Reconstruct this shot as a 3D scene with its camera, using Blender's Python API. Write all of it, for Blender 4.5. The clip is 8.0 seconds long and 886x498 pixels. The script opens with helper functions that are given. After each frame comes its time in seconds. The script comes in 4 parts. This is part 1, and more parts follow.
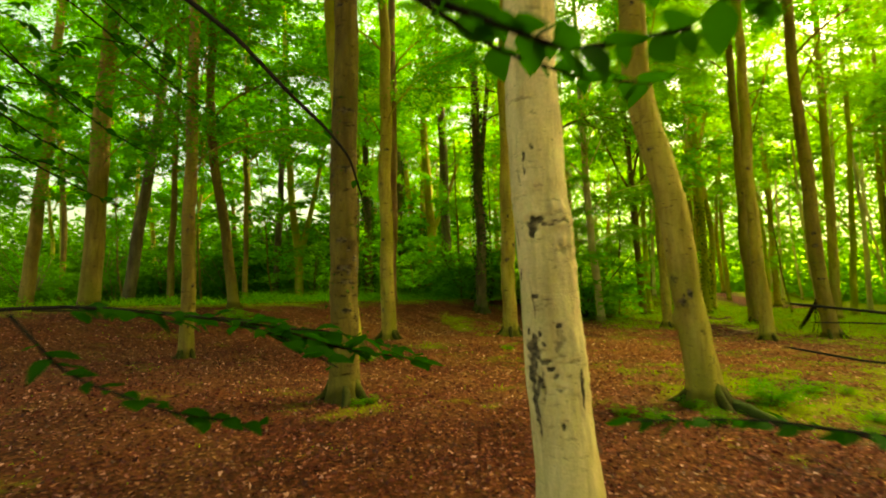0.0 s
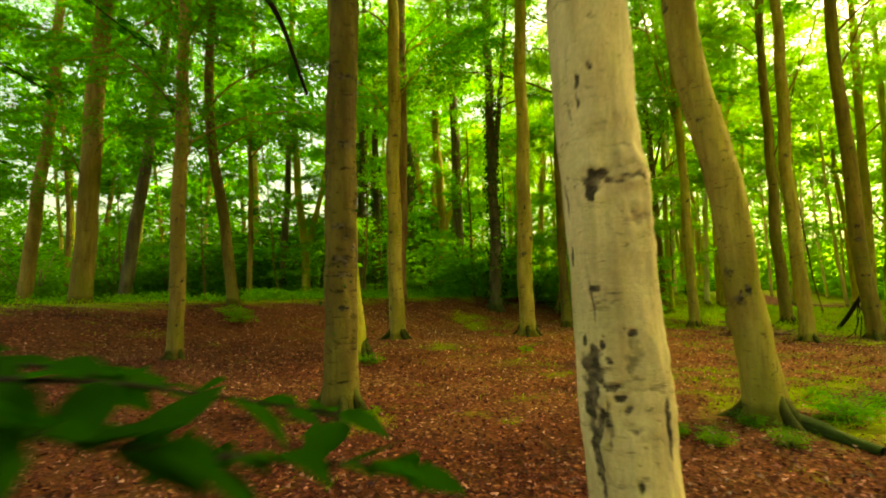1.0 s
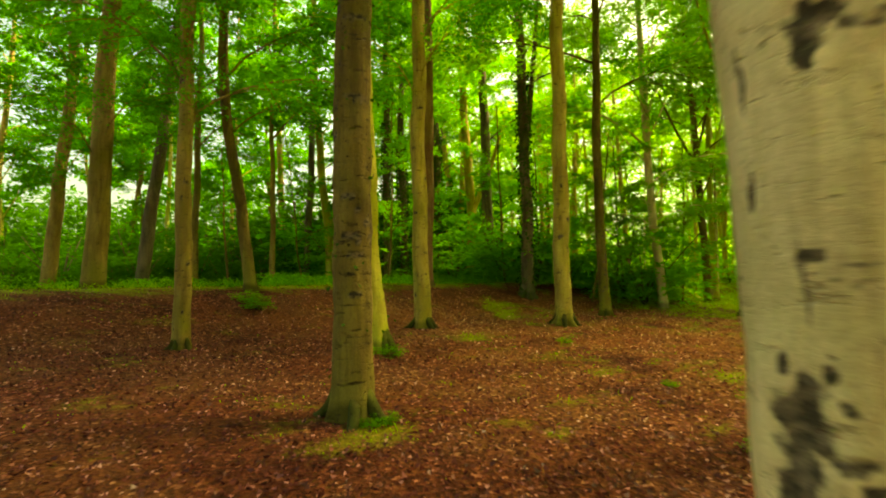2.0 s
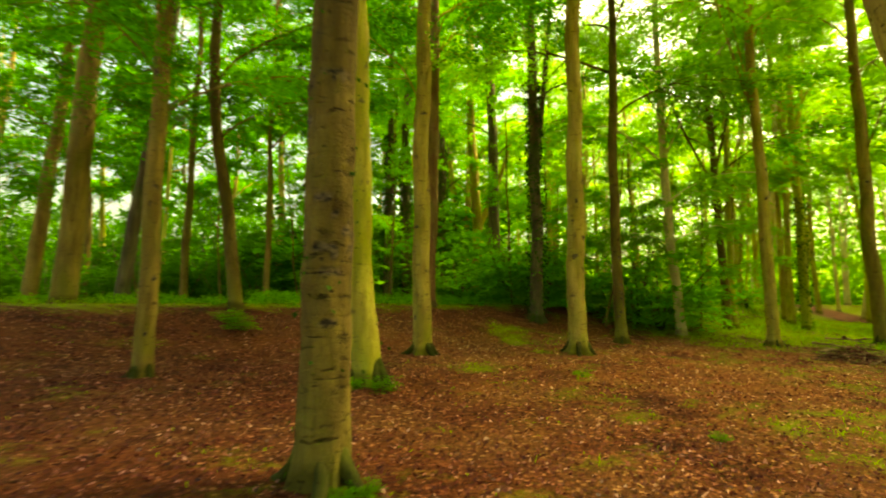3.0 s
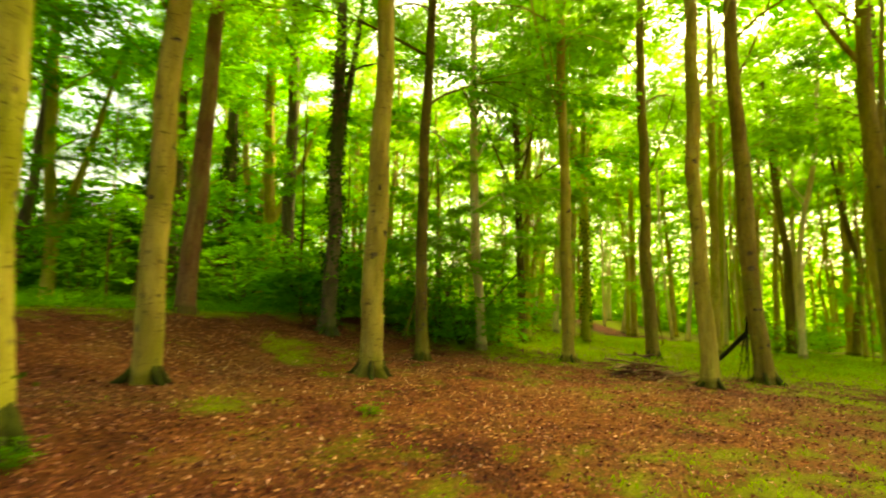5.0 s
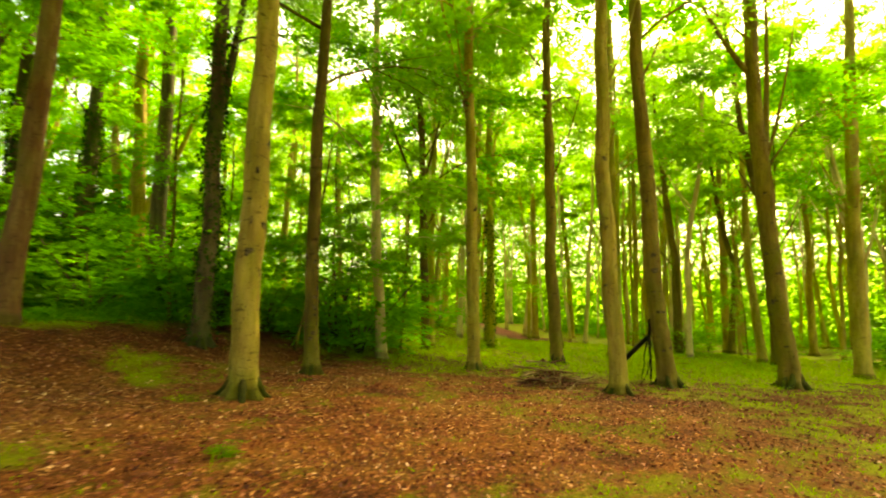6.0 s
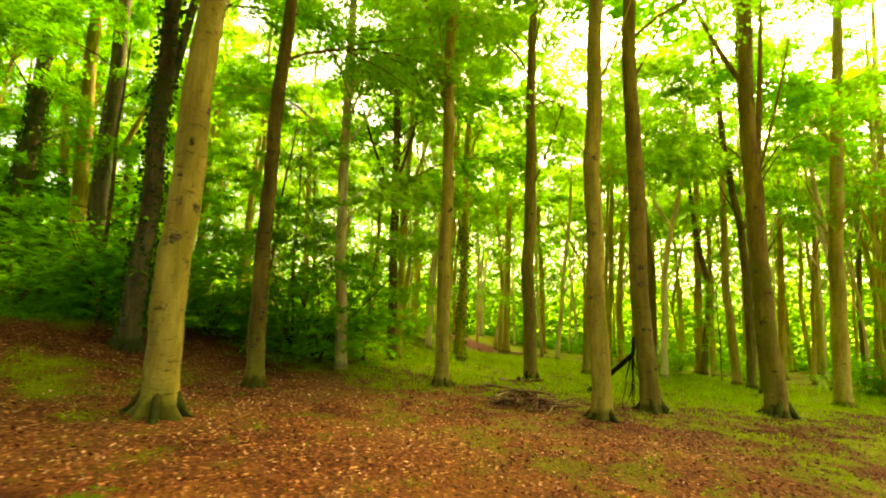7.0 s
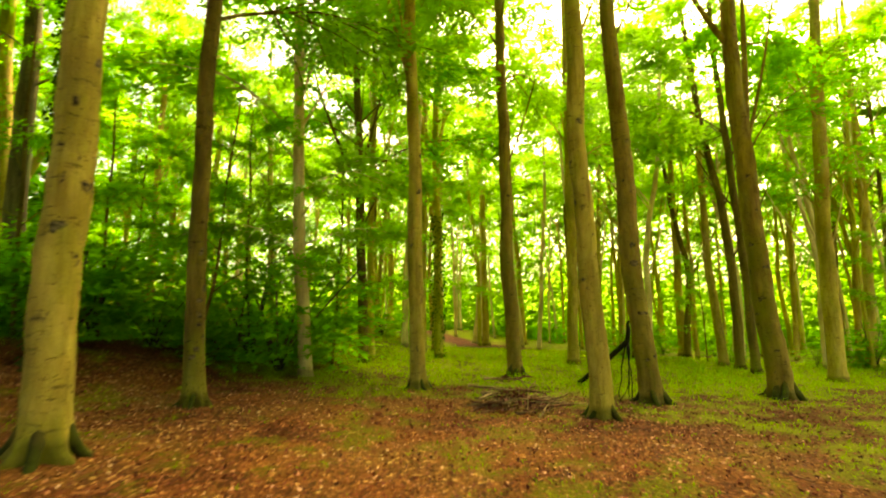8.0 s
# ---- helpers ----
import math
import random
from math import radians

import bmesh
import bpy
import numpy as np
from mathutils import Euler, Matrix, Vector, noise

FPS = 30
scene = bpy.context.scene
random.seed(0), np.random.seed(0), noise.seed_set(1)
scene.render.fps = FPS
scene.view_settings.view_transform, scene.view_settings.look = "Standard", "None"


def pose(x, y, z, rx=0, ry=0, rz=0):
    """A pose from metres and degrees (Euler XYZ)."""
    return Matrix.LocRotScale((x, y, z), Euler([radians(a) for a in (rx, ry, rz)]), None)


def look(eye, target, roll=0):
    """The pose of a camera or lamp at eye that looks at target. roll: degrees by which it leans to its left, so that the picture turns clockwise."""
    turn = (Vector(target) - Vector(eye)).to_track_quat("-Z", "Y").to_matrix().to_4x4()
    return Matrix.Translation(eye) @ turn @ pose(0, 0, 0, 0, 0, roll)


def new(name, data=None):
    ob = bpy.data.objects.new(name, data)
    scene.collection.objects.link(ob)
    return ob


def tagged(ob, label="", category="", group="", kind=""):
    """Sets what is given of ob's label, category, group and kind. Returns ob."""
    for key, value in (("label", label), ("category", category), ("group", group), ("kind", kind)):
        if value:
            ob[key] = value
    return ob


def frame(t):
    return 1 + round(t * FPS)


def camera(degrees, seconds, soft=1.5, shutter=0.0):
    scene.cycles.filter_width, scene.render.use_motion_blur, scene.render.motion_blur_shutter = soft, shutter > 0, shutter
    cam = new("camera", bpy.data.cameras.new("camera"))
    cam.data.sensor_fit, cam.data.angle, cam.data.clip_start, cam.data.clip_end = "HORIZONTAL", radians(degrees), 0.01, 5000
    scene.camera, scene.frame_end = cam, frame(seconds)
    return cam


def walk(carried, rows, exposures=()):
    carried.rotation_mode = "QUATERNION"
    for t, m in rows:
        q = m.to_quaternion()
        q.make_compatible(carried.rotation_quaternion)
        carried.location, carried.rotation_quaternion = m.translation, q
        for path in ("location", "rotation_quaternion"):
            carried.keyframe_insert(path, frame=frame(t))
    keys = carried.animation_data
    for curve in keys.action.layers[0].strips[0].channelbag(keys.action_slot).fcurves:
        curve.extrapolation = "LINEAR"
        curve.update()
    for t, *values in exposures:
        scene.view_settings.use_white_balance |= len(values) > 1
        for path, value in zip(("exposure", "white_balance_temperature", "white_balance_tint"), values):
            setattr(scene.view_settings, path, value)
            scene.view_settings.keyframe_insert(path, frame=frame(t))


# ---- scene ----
cam = camera(80.1, 8.0, soft=1.9, shutter=0.65)
# seconds, x, y, z, yaw, pitch, roll
ROWS = [
    (0.0, -0.000, -0.000, 1.500, -1.00, 5.82, 1.66),
    (0.5, 0.013, 0.483, 1.506, 0.42, 6.43, 1.23),
    (1.0, 0.008, 0.998, 1.490, 0.28, 5.60, 1.49),
    (1.5, 0.015, 1.518, 1.491, 1.16, 4.62, 1.50),
    (1.7, -0.010, 1.723, 1.468, 2.05, 4.22, 1.57),
    (2.8, -0.048, 2.931, 1.537, 4.99, 5.40, 0.02),
    (3.0, -0.058, 3.155, 1.547, 3.72, 6.31, 0.17),
    (3.5, -0.058, 3.731, 1.558, -0.79, 4.95, 1.41),
    (4.0, 0.032, 4.329, 1.552, -4.52, 5.64, 3.27),
    (4.5, 0.257, 4.982, 1.531, -10.71, 6.46, 0.71),
    (5.0, 0.545, 5.663, 1.546, -17.23, 7.54, -0.92),
    (5.2, 0.655, 5.916, 1.548, -19.25, 7.87, -0.44),
    (6.3, 1.307, 7.141, 1.611, -29.17, 8.32, -0.14),
    (6.5, 1.434, 7.354, 1.612, -29.51, 8.74, -0.11),
    (7.0, 1.775, 7.902, 1.614, -30.77, 9.22, -2.16),
    (7.5, 2.168, 8.477, 1.582, -31.27, 7.61, -0.74),
    (8.0, 2.570, 9.061, 1.614, -33.08, 8.81, 1.07),
]
walk(cam, [(t, pose(x, y, z, 90 + pitch, roll, yaw)) for t, x, y, z, yaw, pitch, roll in ROWS],
     exposures=((0.0, 2.07, 19500, -24), (3.5, 2.27, 16500, -18), (6.5, 2.53, 15000, -11), (8.0, 2.52, 15000, -10)))

# ---------------------------------------------------------------- world, sun
SUN_TURN, SUN_HEIGHT = 62.0, 48.0        # degrees clockwise from +y, degrees above the horizon
world = bpy.data.worlds.new("sky")
scene.world = world
world.use_nodes = True
sky = world.node_tree.nodes.new("ShaderNodeTexSky")
sky.sky_type, sky.sun_disc = "NISHITA", False
sky.sun_elevation, sky.sun_rotation = radians(SUN_HEIGHT), radians(SUN_TURN)
sky.air_density, sky.dust_density, sky.ozone_density = 1.0, 8.0, 0.3
world.node_tree.links.new(sky.outputs["Color"], world.node_tree.nodes["Background"].inputs["Color"])
world.node_tree.nodes["Background"].inputs["Strength"].default_value = 0.15

sun_data = bpy.data.lights.new("sun", "SUN")
sun_data.energy, sun_data.angle, sun_data.color = 2.5, radians(18), (1.0, 0.93, 0.76)
sun = new("sun", sun_data)
_a, _e = radians(SUN_TURN), radians(SUN_HEIGHT)
sun.matrix_world = look((40 * math.sin(_a) * math.cos(_e), 40 * math.cos(_a) * math.cos(_e), 40 * math.sin(_e)), (0, 0, 0))


# ---------------------------------------------------------------- materials
def blank(name):
    mat = bpy.data.materials.new(name)
    mat.use_nodes = True
    tree = mat.node_tree
    tree.nodes.clear()
    out = tree.nodes.new("ShaderNodeOutputMaterial")
    return mat, tree, out


def node(tree, kind, **values):
    n = tree.nodes.new(kind)
    for key, value in values.items():
        n.inputs[key.replace("_", " ")].default_value = value
    return n


def ramp(tree, source, stops):
    n = tree.nodes.new("ShaderNodeValToRGB")
    while len(n.color_ramp.elements) < len(stops):
        n.color_ramp.elements.new(0.5)
    for el, (at, col) in zip(n.color_ramp.elements, stops):
        el.position, el.color = at, (*col, 1) if len(col) == 3 else col
    tree.links.new(source, n.inputs["Fac"])
    return n.outputs["Color"]


def mixed(tree, fac, a, b, mode="MIX"):
    n = tree.nodes.new("ShaderNodeMix")
    n.data_type, n.blend_type = "RGBA", mode
    for socket, value in ((n.inputs[0], fac), (n.inputs[6], a), (n.inputs[7], b)):
        if isinstance(value, (int, float)):
            socket.default_value = value
        elif isinstance(value, tuple):
            socket.default_value = (*value, 1)
        else:
            tree.links.new(value, socket)
    return n.outputs[2]


def noise_of(tree, coords, scale, detail=4.0, rough=0.55, stretch=(1, 1, 1)):
    m = tree.nodes.new("ShaderNodeMapping")
    m.inputs["Scale"].default_value = stretch
    tree.links.new(coords, m.inputs["Vector"])
    n = node(tree, "ShaderNodeTexNoise", Scale=scale, Detail=detail, Roughness=rough)
    tree.links.new(m.outputs["Vector"], n.inputs["Vector"])
    return n.outputs["Fac"]


def maths(tree, op, a, b=0.0, clamp=False):
    n = tree.nodes.new("ShaderNodeMath")
    n.operation, n.use_clamp = op, clamp
    for socket, value in ((n.inputs[0], a), (n.inputs[1], b)):
        if isinstance(value, (int, float)):
            socket.default_value = value
        else:
            tree.links.new(value, socket)
    return n.outputs[0]


def bark(name, pale, dark, moss, moss_amount, rough=0.85, foot_moss=0.75, cut=1.0, algae=0.0, relief=1.0):
    """Beech bark: smooth, streaked along the stem, with short cross marks, stains, algae and moss."""
    mat, tree, out = blank(name)
    coords = tree.nodes.new("ShaderNodeTexCoord").outputs["Object"]
    turn = tree.nodes.new("ShaderNodeObjectInfo").outputs["Random"]
    shift = tree.nodes.new("ShaderNodeVectorMath")
    shift.operation = "ADD"
    tree.links.new(coords, shift.inputs[0])
    tree.links.new(maths(tree, "MULTIPLY", turn, 50.0), shift.inputs[1])
    moved = shift.outputs[0]
    grain = noise_of(tree, moved, 3.0, 6, 0.65, (1, 1, 0.30))
    streak = noise_of(tree, moved, 14.0, 4, 0.6, (1, 1, 0.10))
    marks = noise_of(tree, moved, 6.5, 5, 0.75, (0.8, 0.8, 3.0))
    spots = noise_of(tree, moved, 17.0, 3, 0.55, (1, 1, 1.6))
    blotch = noise_of(tree, moved, 1.4, 3, 0.5, (1, 1, 0.6))
    fine = noise_of(tree, moved, 70.0, 4, 0.65, (1, 1, 0.6))
    colour = mixed(tree, ramp(tree, grain, ((0.40, (0, 0, 0)), (0.60, (1, 1, 1)))), dark, pale)
    colour = mixed(tree, ramp(tree, streak, ((0.48, (0, 0, 0)), (0.72, (0.7, 0.7, 0.7)))), colour, tuple(0.62 * c for c in dark))
    mossy = ramp(tree, blotch, ((0.62 - 0.35 * moss_amount, (0, 0, 0)), (0.75 - 0.25 * moss_amount, (1, 1, 1))))
    split = tree.nodes.new("ShaderNodeSeparateXYZ")
    tree.links.new(coords, split.inputs["Vector"])
    foot = ramp(tree, maths(tree, "ADD", maths(tree, "MULTIPLY", split.outputs["Z"], 3.6), maths(tree, "MULTIPLY", grain, -0.9)),
                ((0.0, (foot_moss, foot_moss, foot_moss)), (0.35, (0, 0, 0))))
    colour = mixed(tree, maths(tree, "MULTIPLY", mossy, 0.7), colour, moss)
    if algae:                                             # a film of algae on the lowest metre
        film = ramp(tree, maths(tree, "ADD", maths(tree, "MULTIPLY", split.outputs["Z"], 0.5), maths(tree, "MULTIPLY", maths(tree, "SUBTRACT", blotch, 0.5), -1.2)),
                    ((0.05, (0.8, 0.8, 0.8)), (0.5, (0, 0, 0))))
        colour = mixed(tree, maths(tree, "MULTIPLY", film, algae), colour, (0.27, 0.245, 0.045))
    # moss on the foot, its tone darkened near the ground
    colour = mixed(tree, foot, colour, tuple(0.4 * c for c in moss))
    cuts = maths(tree, "MAXIMUM", ramp(tree, marks, ((0.575, (0, 0, 0)), (0.67, (0.85, 0.85, 0.85)))), ramp(tree, spots, ((0.66, (0, 0, 0)), (0.72, (0.9, 0.9, 0.9)))))
    colour = mixed(tree, maths(tree, "MULTIPLY", cuts, cut), colour, tuple(0.28 * c for c in dark))
    colour = mixed(tree, 0.5, colour, ramp(tree, fine, ((0.3, (0.62, 0.62, 0.62)), (0.65, (1, 1, 1)))), "MULTIPLY")
    scar = tree.nodes.new("ShaderNodeAttribute")
    scar.attribute_name = "scar"
    torn = maths(tree, "ADD", scar.outputs["Fac"], maths(tree, "MULTIPLY", maths(tree, "SUBTRACT", maths(tree, "ADD", maths(tree, "MULTIPLY", spots, 0.6), maths(tree, "MULTIPLY", marks, 0.4)), 0.5), -1.6))
    torn = maths(tree, "MULTIPLY", ramp(tree, torn, ((0.22, (0, 0, 0)), (0.75, (0.95, 0.95, 0.95)))), ramp(tree, scar.outputs["Fac"], ((0.03, (0, 0, 0)), (0.35, (1, 1, 1)))))
    colour = mixed(tree, torn, colour, ramp(tree, spots, ((0.40, (0.025, 0.019, 0.014)), (0.62, (0.17, 0.115, 0.075)))))
    shader = node(tree, "ShaderNodeBsdfPrincipled", Roughness=rough)
    shader.inputs["Specular IOR Level"].default_value = 0.1
    tree.links.new(colour, shader.inputs["Base Color"])
    height = maths(tree, "ADD", maths(tree, "MULTIPLY", cuts, -0.5), maths(tree, "ADD", maths(tree, "MULTIPLY", fine, 0.3), maths(tree, "MULTIPLY", marks, -0.45)))
    bump = node(tree, "ShaderNodeBump", Strength=0.75 * relief, Distance=0.03)
    tree.links.new(height, bump.inputs["Height"])
    tree.links.new(bump.outputs["Normal"], shader.inputs["Normal"])
    tree.links.new(shader.outputs["BSDF"], out.inputs["Surface"])
    return mat


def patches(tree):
    """Damp dark red and tan stretches of the leaf litter, a metre or two across; sunlight in the middle of the clearing
    is painted in as paler colour.
    """
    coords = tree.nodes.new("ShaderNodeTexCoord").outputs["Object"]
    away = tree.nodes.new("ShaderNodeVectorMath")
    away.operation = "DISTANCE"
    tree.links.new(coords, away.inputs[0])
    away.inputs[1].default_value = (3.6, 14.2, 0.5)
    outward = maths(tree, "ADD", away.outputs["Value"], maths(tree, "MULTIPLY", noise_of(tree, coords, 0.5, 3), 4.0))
    sunlit = ramp(tree, maths(tree, "MULTIPLY", outward, 0.092), ((0.3, (2.6, 2.06, 1.95)), (0.66, (1.78, 1.38, 1.42)), (0.98, (1.08, 0.73, 0.90))))
    return mixed(tree, 1.0, sunlit, ramp(tree, noise_of(tree, coords, 0.75, 5, 0.6), ((0.32, (0.52, 0.40, 0.50)), (0.47, (1.0, 0.86, 0.85)), (0.56, (1.0, 1.0, 1.0)), (0.68, (1.12, 1.25, 1.15)))), "MULTIPLY")


def leafy(name, shade, glow, share=0.55, gloss=0.08, spread=0.25):
    """A thin leaf: light is scattered back and let through."""
    mat, tree, out = blank(name)
    geo = tree.nodes.new("ShaderNodeNewGeometry").outputs["Random Per Island"]
    info = tree.nodes.new("ShaderNodeObjectInfo").outputs["Random"]
    vary = maths(tree, "ADD", maths(tree, "MULTIPLY", geo, 0.65), maths(tree, "MULTIPLY", info, 0.35))
    lo, hi = 1 - spread, 1 + spread
    gain = ramp(tree, vary, ((0.0, (lo * 0.85, lo, lo)), (1.0, (hi, hi, hi * 0.9))))
    back = mixed(tree, 1.0, gain, shade, "MULTIPLY")
    front = mixed(tree, 1.0, gain, glow, "MULTIPLY")
    diffuse = tree.nodes.new("ShaderNodeBsdfDiffuse")
    thin = tree.nodes.new("ShaderNodeBsdfTranslucent")
    shine = node(tree, "ShaderNodeBsdfGlossy", Roughness=0.45)
    tree.links.new(back, diffuse.inputs["Color"])
    tree.links.new(front, thin.inputs["Color"])
    shine.inputs["Color"].default_value = (0.8, 0.85, 0.75, 1)
    m1, m2 = node(tree, "ShaderNodeMixShader", Fac=share), node(tree, "ShaderNodeMixShader", Fac=gloss)
    tree.links.new(diffuse.outputs[0], m1.inputs[1])
    tree.links.new(thin.outputs[0], m1.inputs[2])
    tree.links.new(m1.outputs[0], m2.inputs[1])
    tree.links.new(shine.outputs[0], m2.inputs[2])
    tree.links.new(m2.outputs[0], out.inputs["Surface"])
    return mat


def dead_leaves():
    """Fallen leaves: mostly damp red-brown, some tan, a few bleached."""
    mat, tree, out = blank("dead_leaf")
    one = tree.nodes.new("ShaderNodeNewGeometry").outputs["Random Per Island"]
    colour = ramp(tree, one, ((0.0, (0.035, 0.011, 0.009)), (0.45, (0.090, 0.028, 0.019)), (0.72, (0.145, 0.053, 0.031)), (0.84, (0.21, 0.098, 0.056)), (0.92, (0.33, 0.19, 0.135)), (1.0, (0.52, 0.38, 0.29))))
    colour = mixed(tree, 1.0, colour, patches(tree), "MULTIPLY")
    diffuse, thin, shine = tree.nodes.new("ShaderNodeBsdfDiffuse"), tree.nodes.new("ShaderNodeBsdfTranslucent"), node(tree, "ShaderNodeBsdfGlossy", Roughness=0.4)
    tree.links.new(colour, diffuse.inputs["Color"])
    tree.links.new(colour, thin.inputs["Color"])
    m1, m2 = node(tree, "ShaderNodeMixShader", Fac=0.2), node(tree, "ShaderNodeMixShader", Fac=0.02)
    tree.links.new(diffuse.outputs[0], m1.inputs[1])
    tree.links.new(thin.outputs[0], m1.inputs[2])
    tree.links.new(m1.outputs[0], m2.inputs[1])
    tree.links.new(shine.outputs[0], m2.inputs[2])
    tree.links.new(m2.outputs[0], out.inputs["Surface"])
    return mat


BARK_PALE = bark("bark_pale", (0.82, 0.60, 0.345), (0.60, 0.415, 0.21), (0.40, 0.32, 0.12), 0.32, cut=0.65, algae=0.3, relief=0.6)
BARK_BROWN = bark("bark_brown", (0.23, 0.155, 0.042), (0.12, 0.076, 0.023), (0.12, 0.10, 0.016), 0.25, algae=0.6, relief=1.6)
# olive bark, with the yellow of sunlight put into the colour
BARK_OLIVE = bark("bark_olive", (0.57, 0.47, 0.10), (0.40, 0.31, 0.065), (0.25, 0.26, 0.025), 0.6)
BARK_TAN = bark("bark_tan", (0.55, 0.39, 0.11), (0.34, 0.23, 0.06), (0.24, 0.21, 0.03), 0.35)
BARK_DUN = bark("bark_dun", (0.33, 0.22, 0.065), (0.20, 0.125, 0.036), (0.17, 0.15, 0.025), 0.3)
BARK_DARK = bark("bark_dark", (0.20, 0.15, 0.08), (0.10, 0.07, 0.04), (0.07, 0.09, 0.025), 0.3)
BARK_RED = bark("bark_red", (0.36, 0.22, 0.10), (0.22, 0.10, 0.05), (0.24, 0.18, 0.05), 0.35)
ROOT = bark("root_bark", (0.15, 0.115, 0.03), (0.06, 0.045, 0.015), (0.07, 0.085, 0.012), 0.6)
# beech leaf in three tones, with light, haze and shade put into them
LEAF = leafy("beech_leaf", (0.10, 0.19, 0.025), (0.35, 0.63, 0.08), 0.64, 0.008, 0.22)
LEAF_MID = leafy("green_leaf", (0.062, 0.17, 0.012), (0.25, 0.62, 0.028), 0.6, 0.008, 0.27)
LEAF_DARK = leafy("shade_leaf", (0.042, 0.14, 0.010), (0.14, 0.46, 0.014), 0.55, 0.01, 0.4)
# leaves of the near twigs: silhouette darkness put into the colour
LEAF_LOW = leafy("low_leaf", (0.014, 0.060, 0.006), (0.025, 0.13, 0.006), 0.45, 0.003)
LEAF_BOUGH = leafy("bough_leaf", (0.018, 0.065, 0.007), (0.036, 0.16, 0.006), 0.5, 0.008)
LEAF_UNDER = leafy("nettle_leaf", (0.085, 0.22, 0.018), (0.19, 0.50, 0.018), 0.5, 0.008, 0.4)
LEAF_SAPLING = leafy("sapling_leaf", (0.085, 0.235, 0.018), (0.28, 0.66, 0.03), 0.55, 0.008, 0.3)
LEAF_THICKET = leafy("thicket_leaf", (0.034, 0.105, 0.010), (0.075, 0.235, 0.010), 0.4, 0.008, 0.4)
LEAF_IVY = leafy("ivy_leaf", (0.035, 0.075, 0.010), (0.06, 0.14, 0.008), 0.3, 0.004)
GRASS = leafy("grass_blade", (0.20, 0.33, 0.018), (0.34, 0.56, 0.016), 0.45, 0.005, 0.3)
LITTER = dead_leaves()
WOOD_DEAD = bark("dead_wood", (0.30, 0.135, 0.08), (0.12, 0.05, 0.031), (0.09, 0.08, 0.03), 0.1, foot_moss=0.0)
WOOD_GREY = bark("grey_wood", (0.42, 0.27, 0.15), (0.22, 0.13, 0.07), (0.12, 0.10, 0.04), 0.1, foot_moss=0.0)
# near-black wood for the propped branch and the thin twigs
WOOD_BLACK = bark("rotten_wood", (0.03, 0.022, 0.016), (0.015, 0.012, 0.01), (0.03, 0.03, 0.012), 0.1)


def soil():
    mat, tree, out = blank("forest_floor")
    coords = tree.nodes.new("ShaderNodeTexCoord").outputs["Object"]
    leafs = tree.nodes.new("ShaderNodeTexVoronoi")
    leafs.inputs["Scale"].default_value = 27.0
    leafs.inputs["Randomness"].default_value = 1.0
    warp = noise_of(tree, coords, 7.0, 3)
    shift = mixed(tree, 0.12, coords, warp, "ADD")
    tree.links.new(shift, leafs.inputs["Vector"])
    split = tree.nodes.new("ShaderNodeSeparateColor")
    tree.links.new(leafs.outputs["Color"], split.inputs["Color"])
    piece = ramp(tree, split.outputs[0], ((0.0, (0.024, 0.009, 0.005)), (0.35, (0.055, 0.019, 0.009)), (0.7, (0.088, 0.034, 0.014)),
                                         (0.94, (0.15, 0.066, 0.028)), (1.0, (0.38, 0.24, 0.12))))
    broad = noise_of(tree, coords, 0.45, 4, 0.6)
    piece = mixed(tree, ramp(tree, broad, ((0.40, (0, 0, 0)), (0.65, (0.6, 0.6, 0.6)))), piece, mixed(tree, 0.6, piece, (0.16, 0.085, 0.025)))
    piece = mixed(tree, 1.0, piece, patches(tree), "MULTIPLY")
    small = noise_of(tree, coords, 30.0, 5, 0.65)
    cover = tree.nodes.new("ShaderNodeAttribute")
    cover.attribute_name = "moss"
    tuft = noise_of(tree, coords, 9.0, 5, 0.7)
    where = ramp(tree, maths(tree, "ADD", cover.outputs["Fac"], maths(tree, "MULTIPLY", maths(tree, "SUBTRACT", tuft, 0.55), 1.5)),
                 ((0.22, (0, 0, 0)), (0.75, (0.8, 0.8, 0.8))))
    green = ramp(tree, small, ((0.3, (0.075, 0.070, 0.008)), (0.7, (0.20, 0.195, 0.014))))
    # full cover greener, with the glade's light put into a paler tone
    bright_cover = ramp(tree, cover.outputs["Fac"], ((0.82, (0, 0, 0)), (1.0, (1, 1, 1))))
    green = mixed(tree, bright_cover, green, ramp(tree, small, ((0.3, (0.13, 0.16, 0.012)), (0.7, (0.24, 0.29, 0.02)))))
    colour = mixed(tree, where, piece, green)
    shader = node(tree, "ShaderNodeBsdfPrincipled", Roughness=0.9)
    shader.inputs["Specular IOR Level"].default_value = 0.06
    tree.links.new(colour, shader.inputs["Base Color"])
    height = maths(tree, "ADD", maths(tree, "MULTIPLY", leafs.outputs["Distance"], 0.8), maths(tree, "MULTIPLY", small, 0.8))
    bump = node(tree, "ShaderNodeBump", Strength=0.8, Distance=0.03)
    tree.links.new(height, bump.inputs["Height"])
    tree.links.new(bump.outputs["Normal"], shader.inputs["Normal"])
    tree.links.new(shader.outputs["BSDF"], out.inputs["Surface"])
    return mat


SOIL = soil()


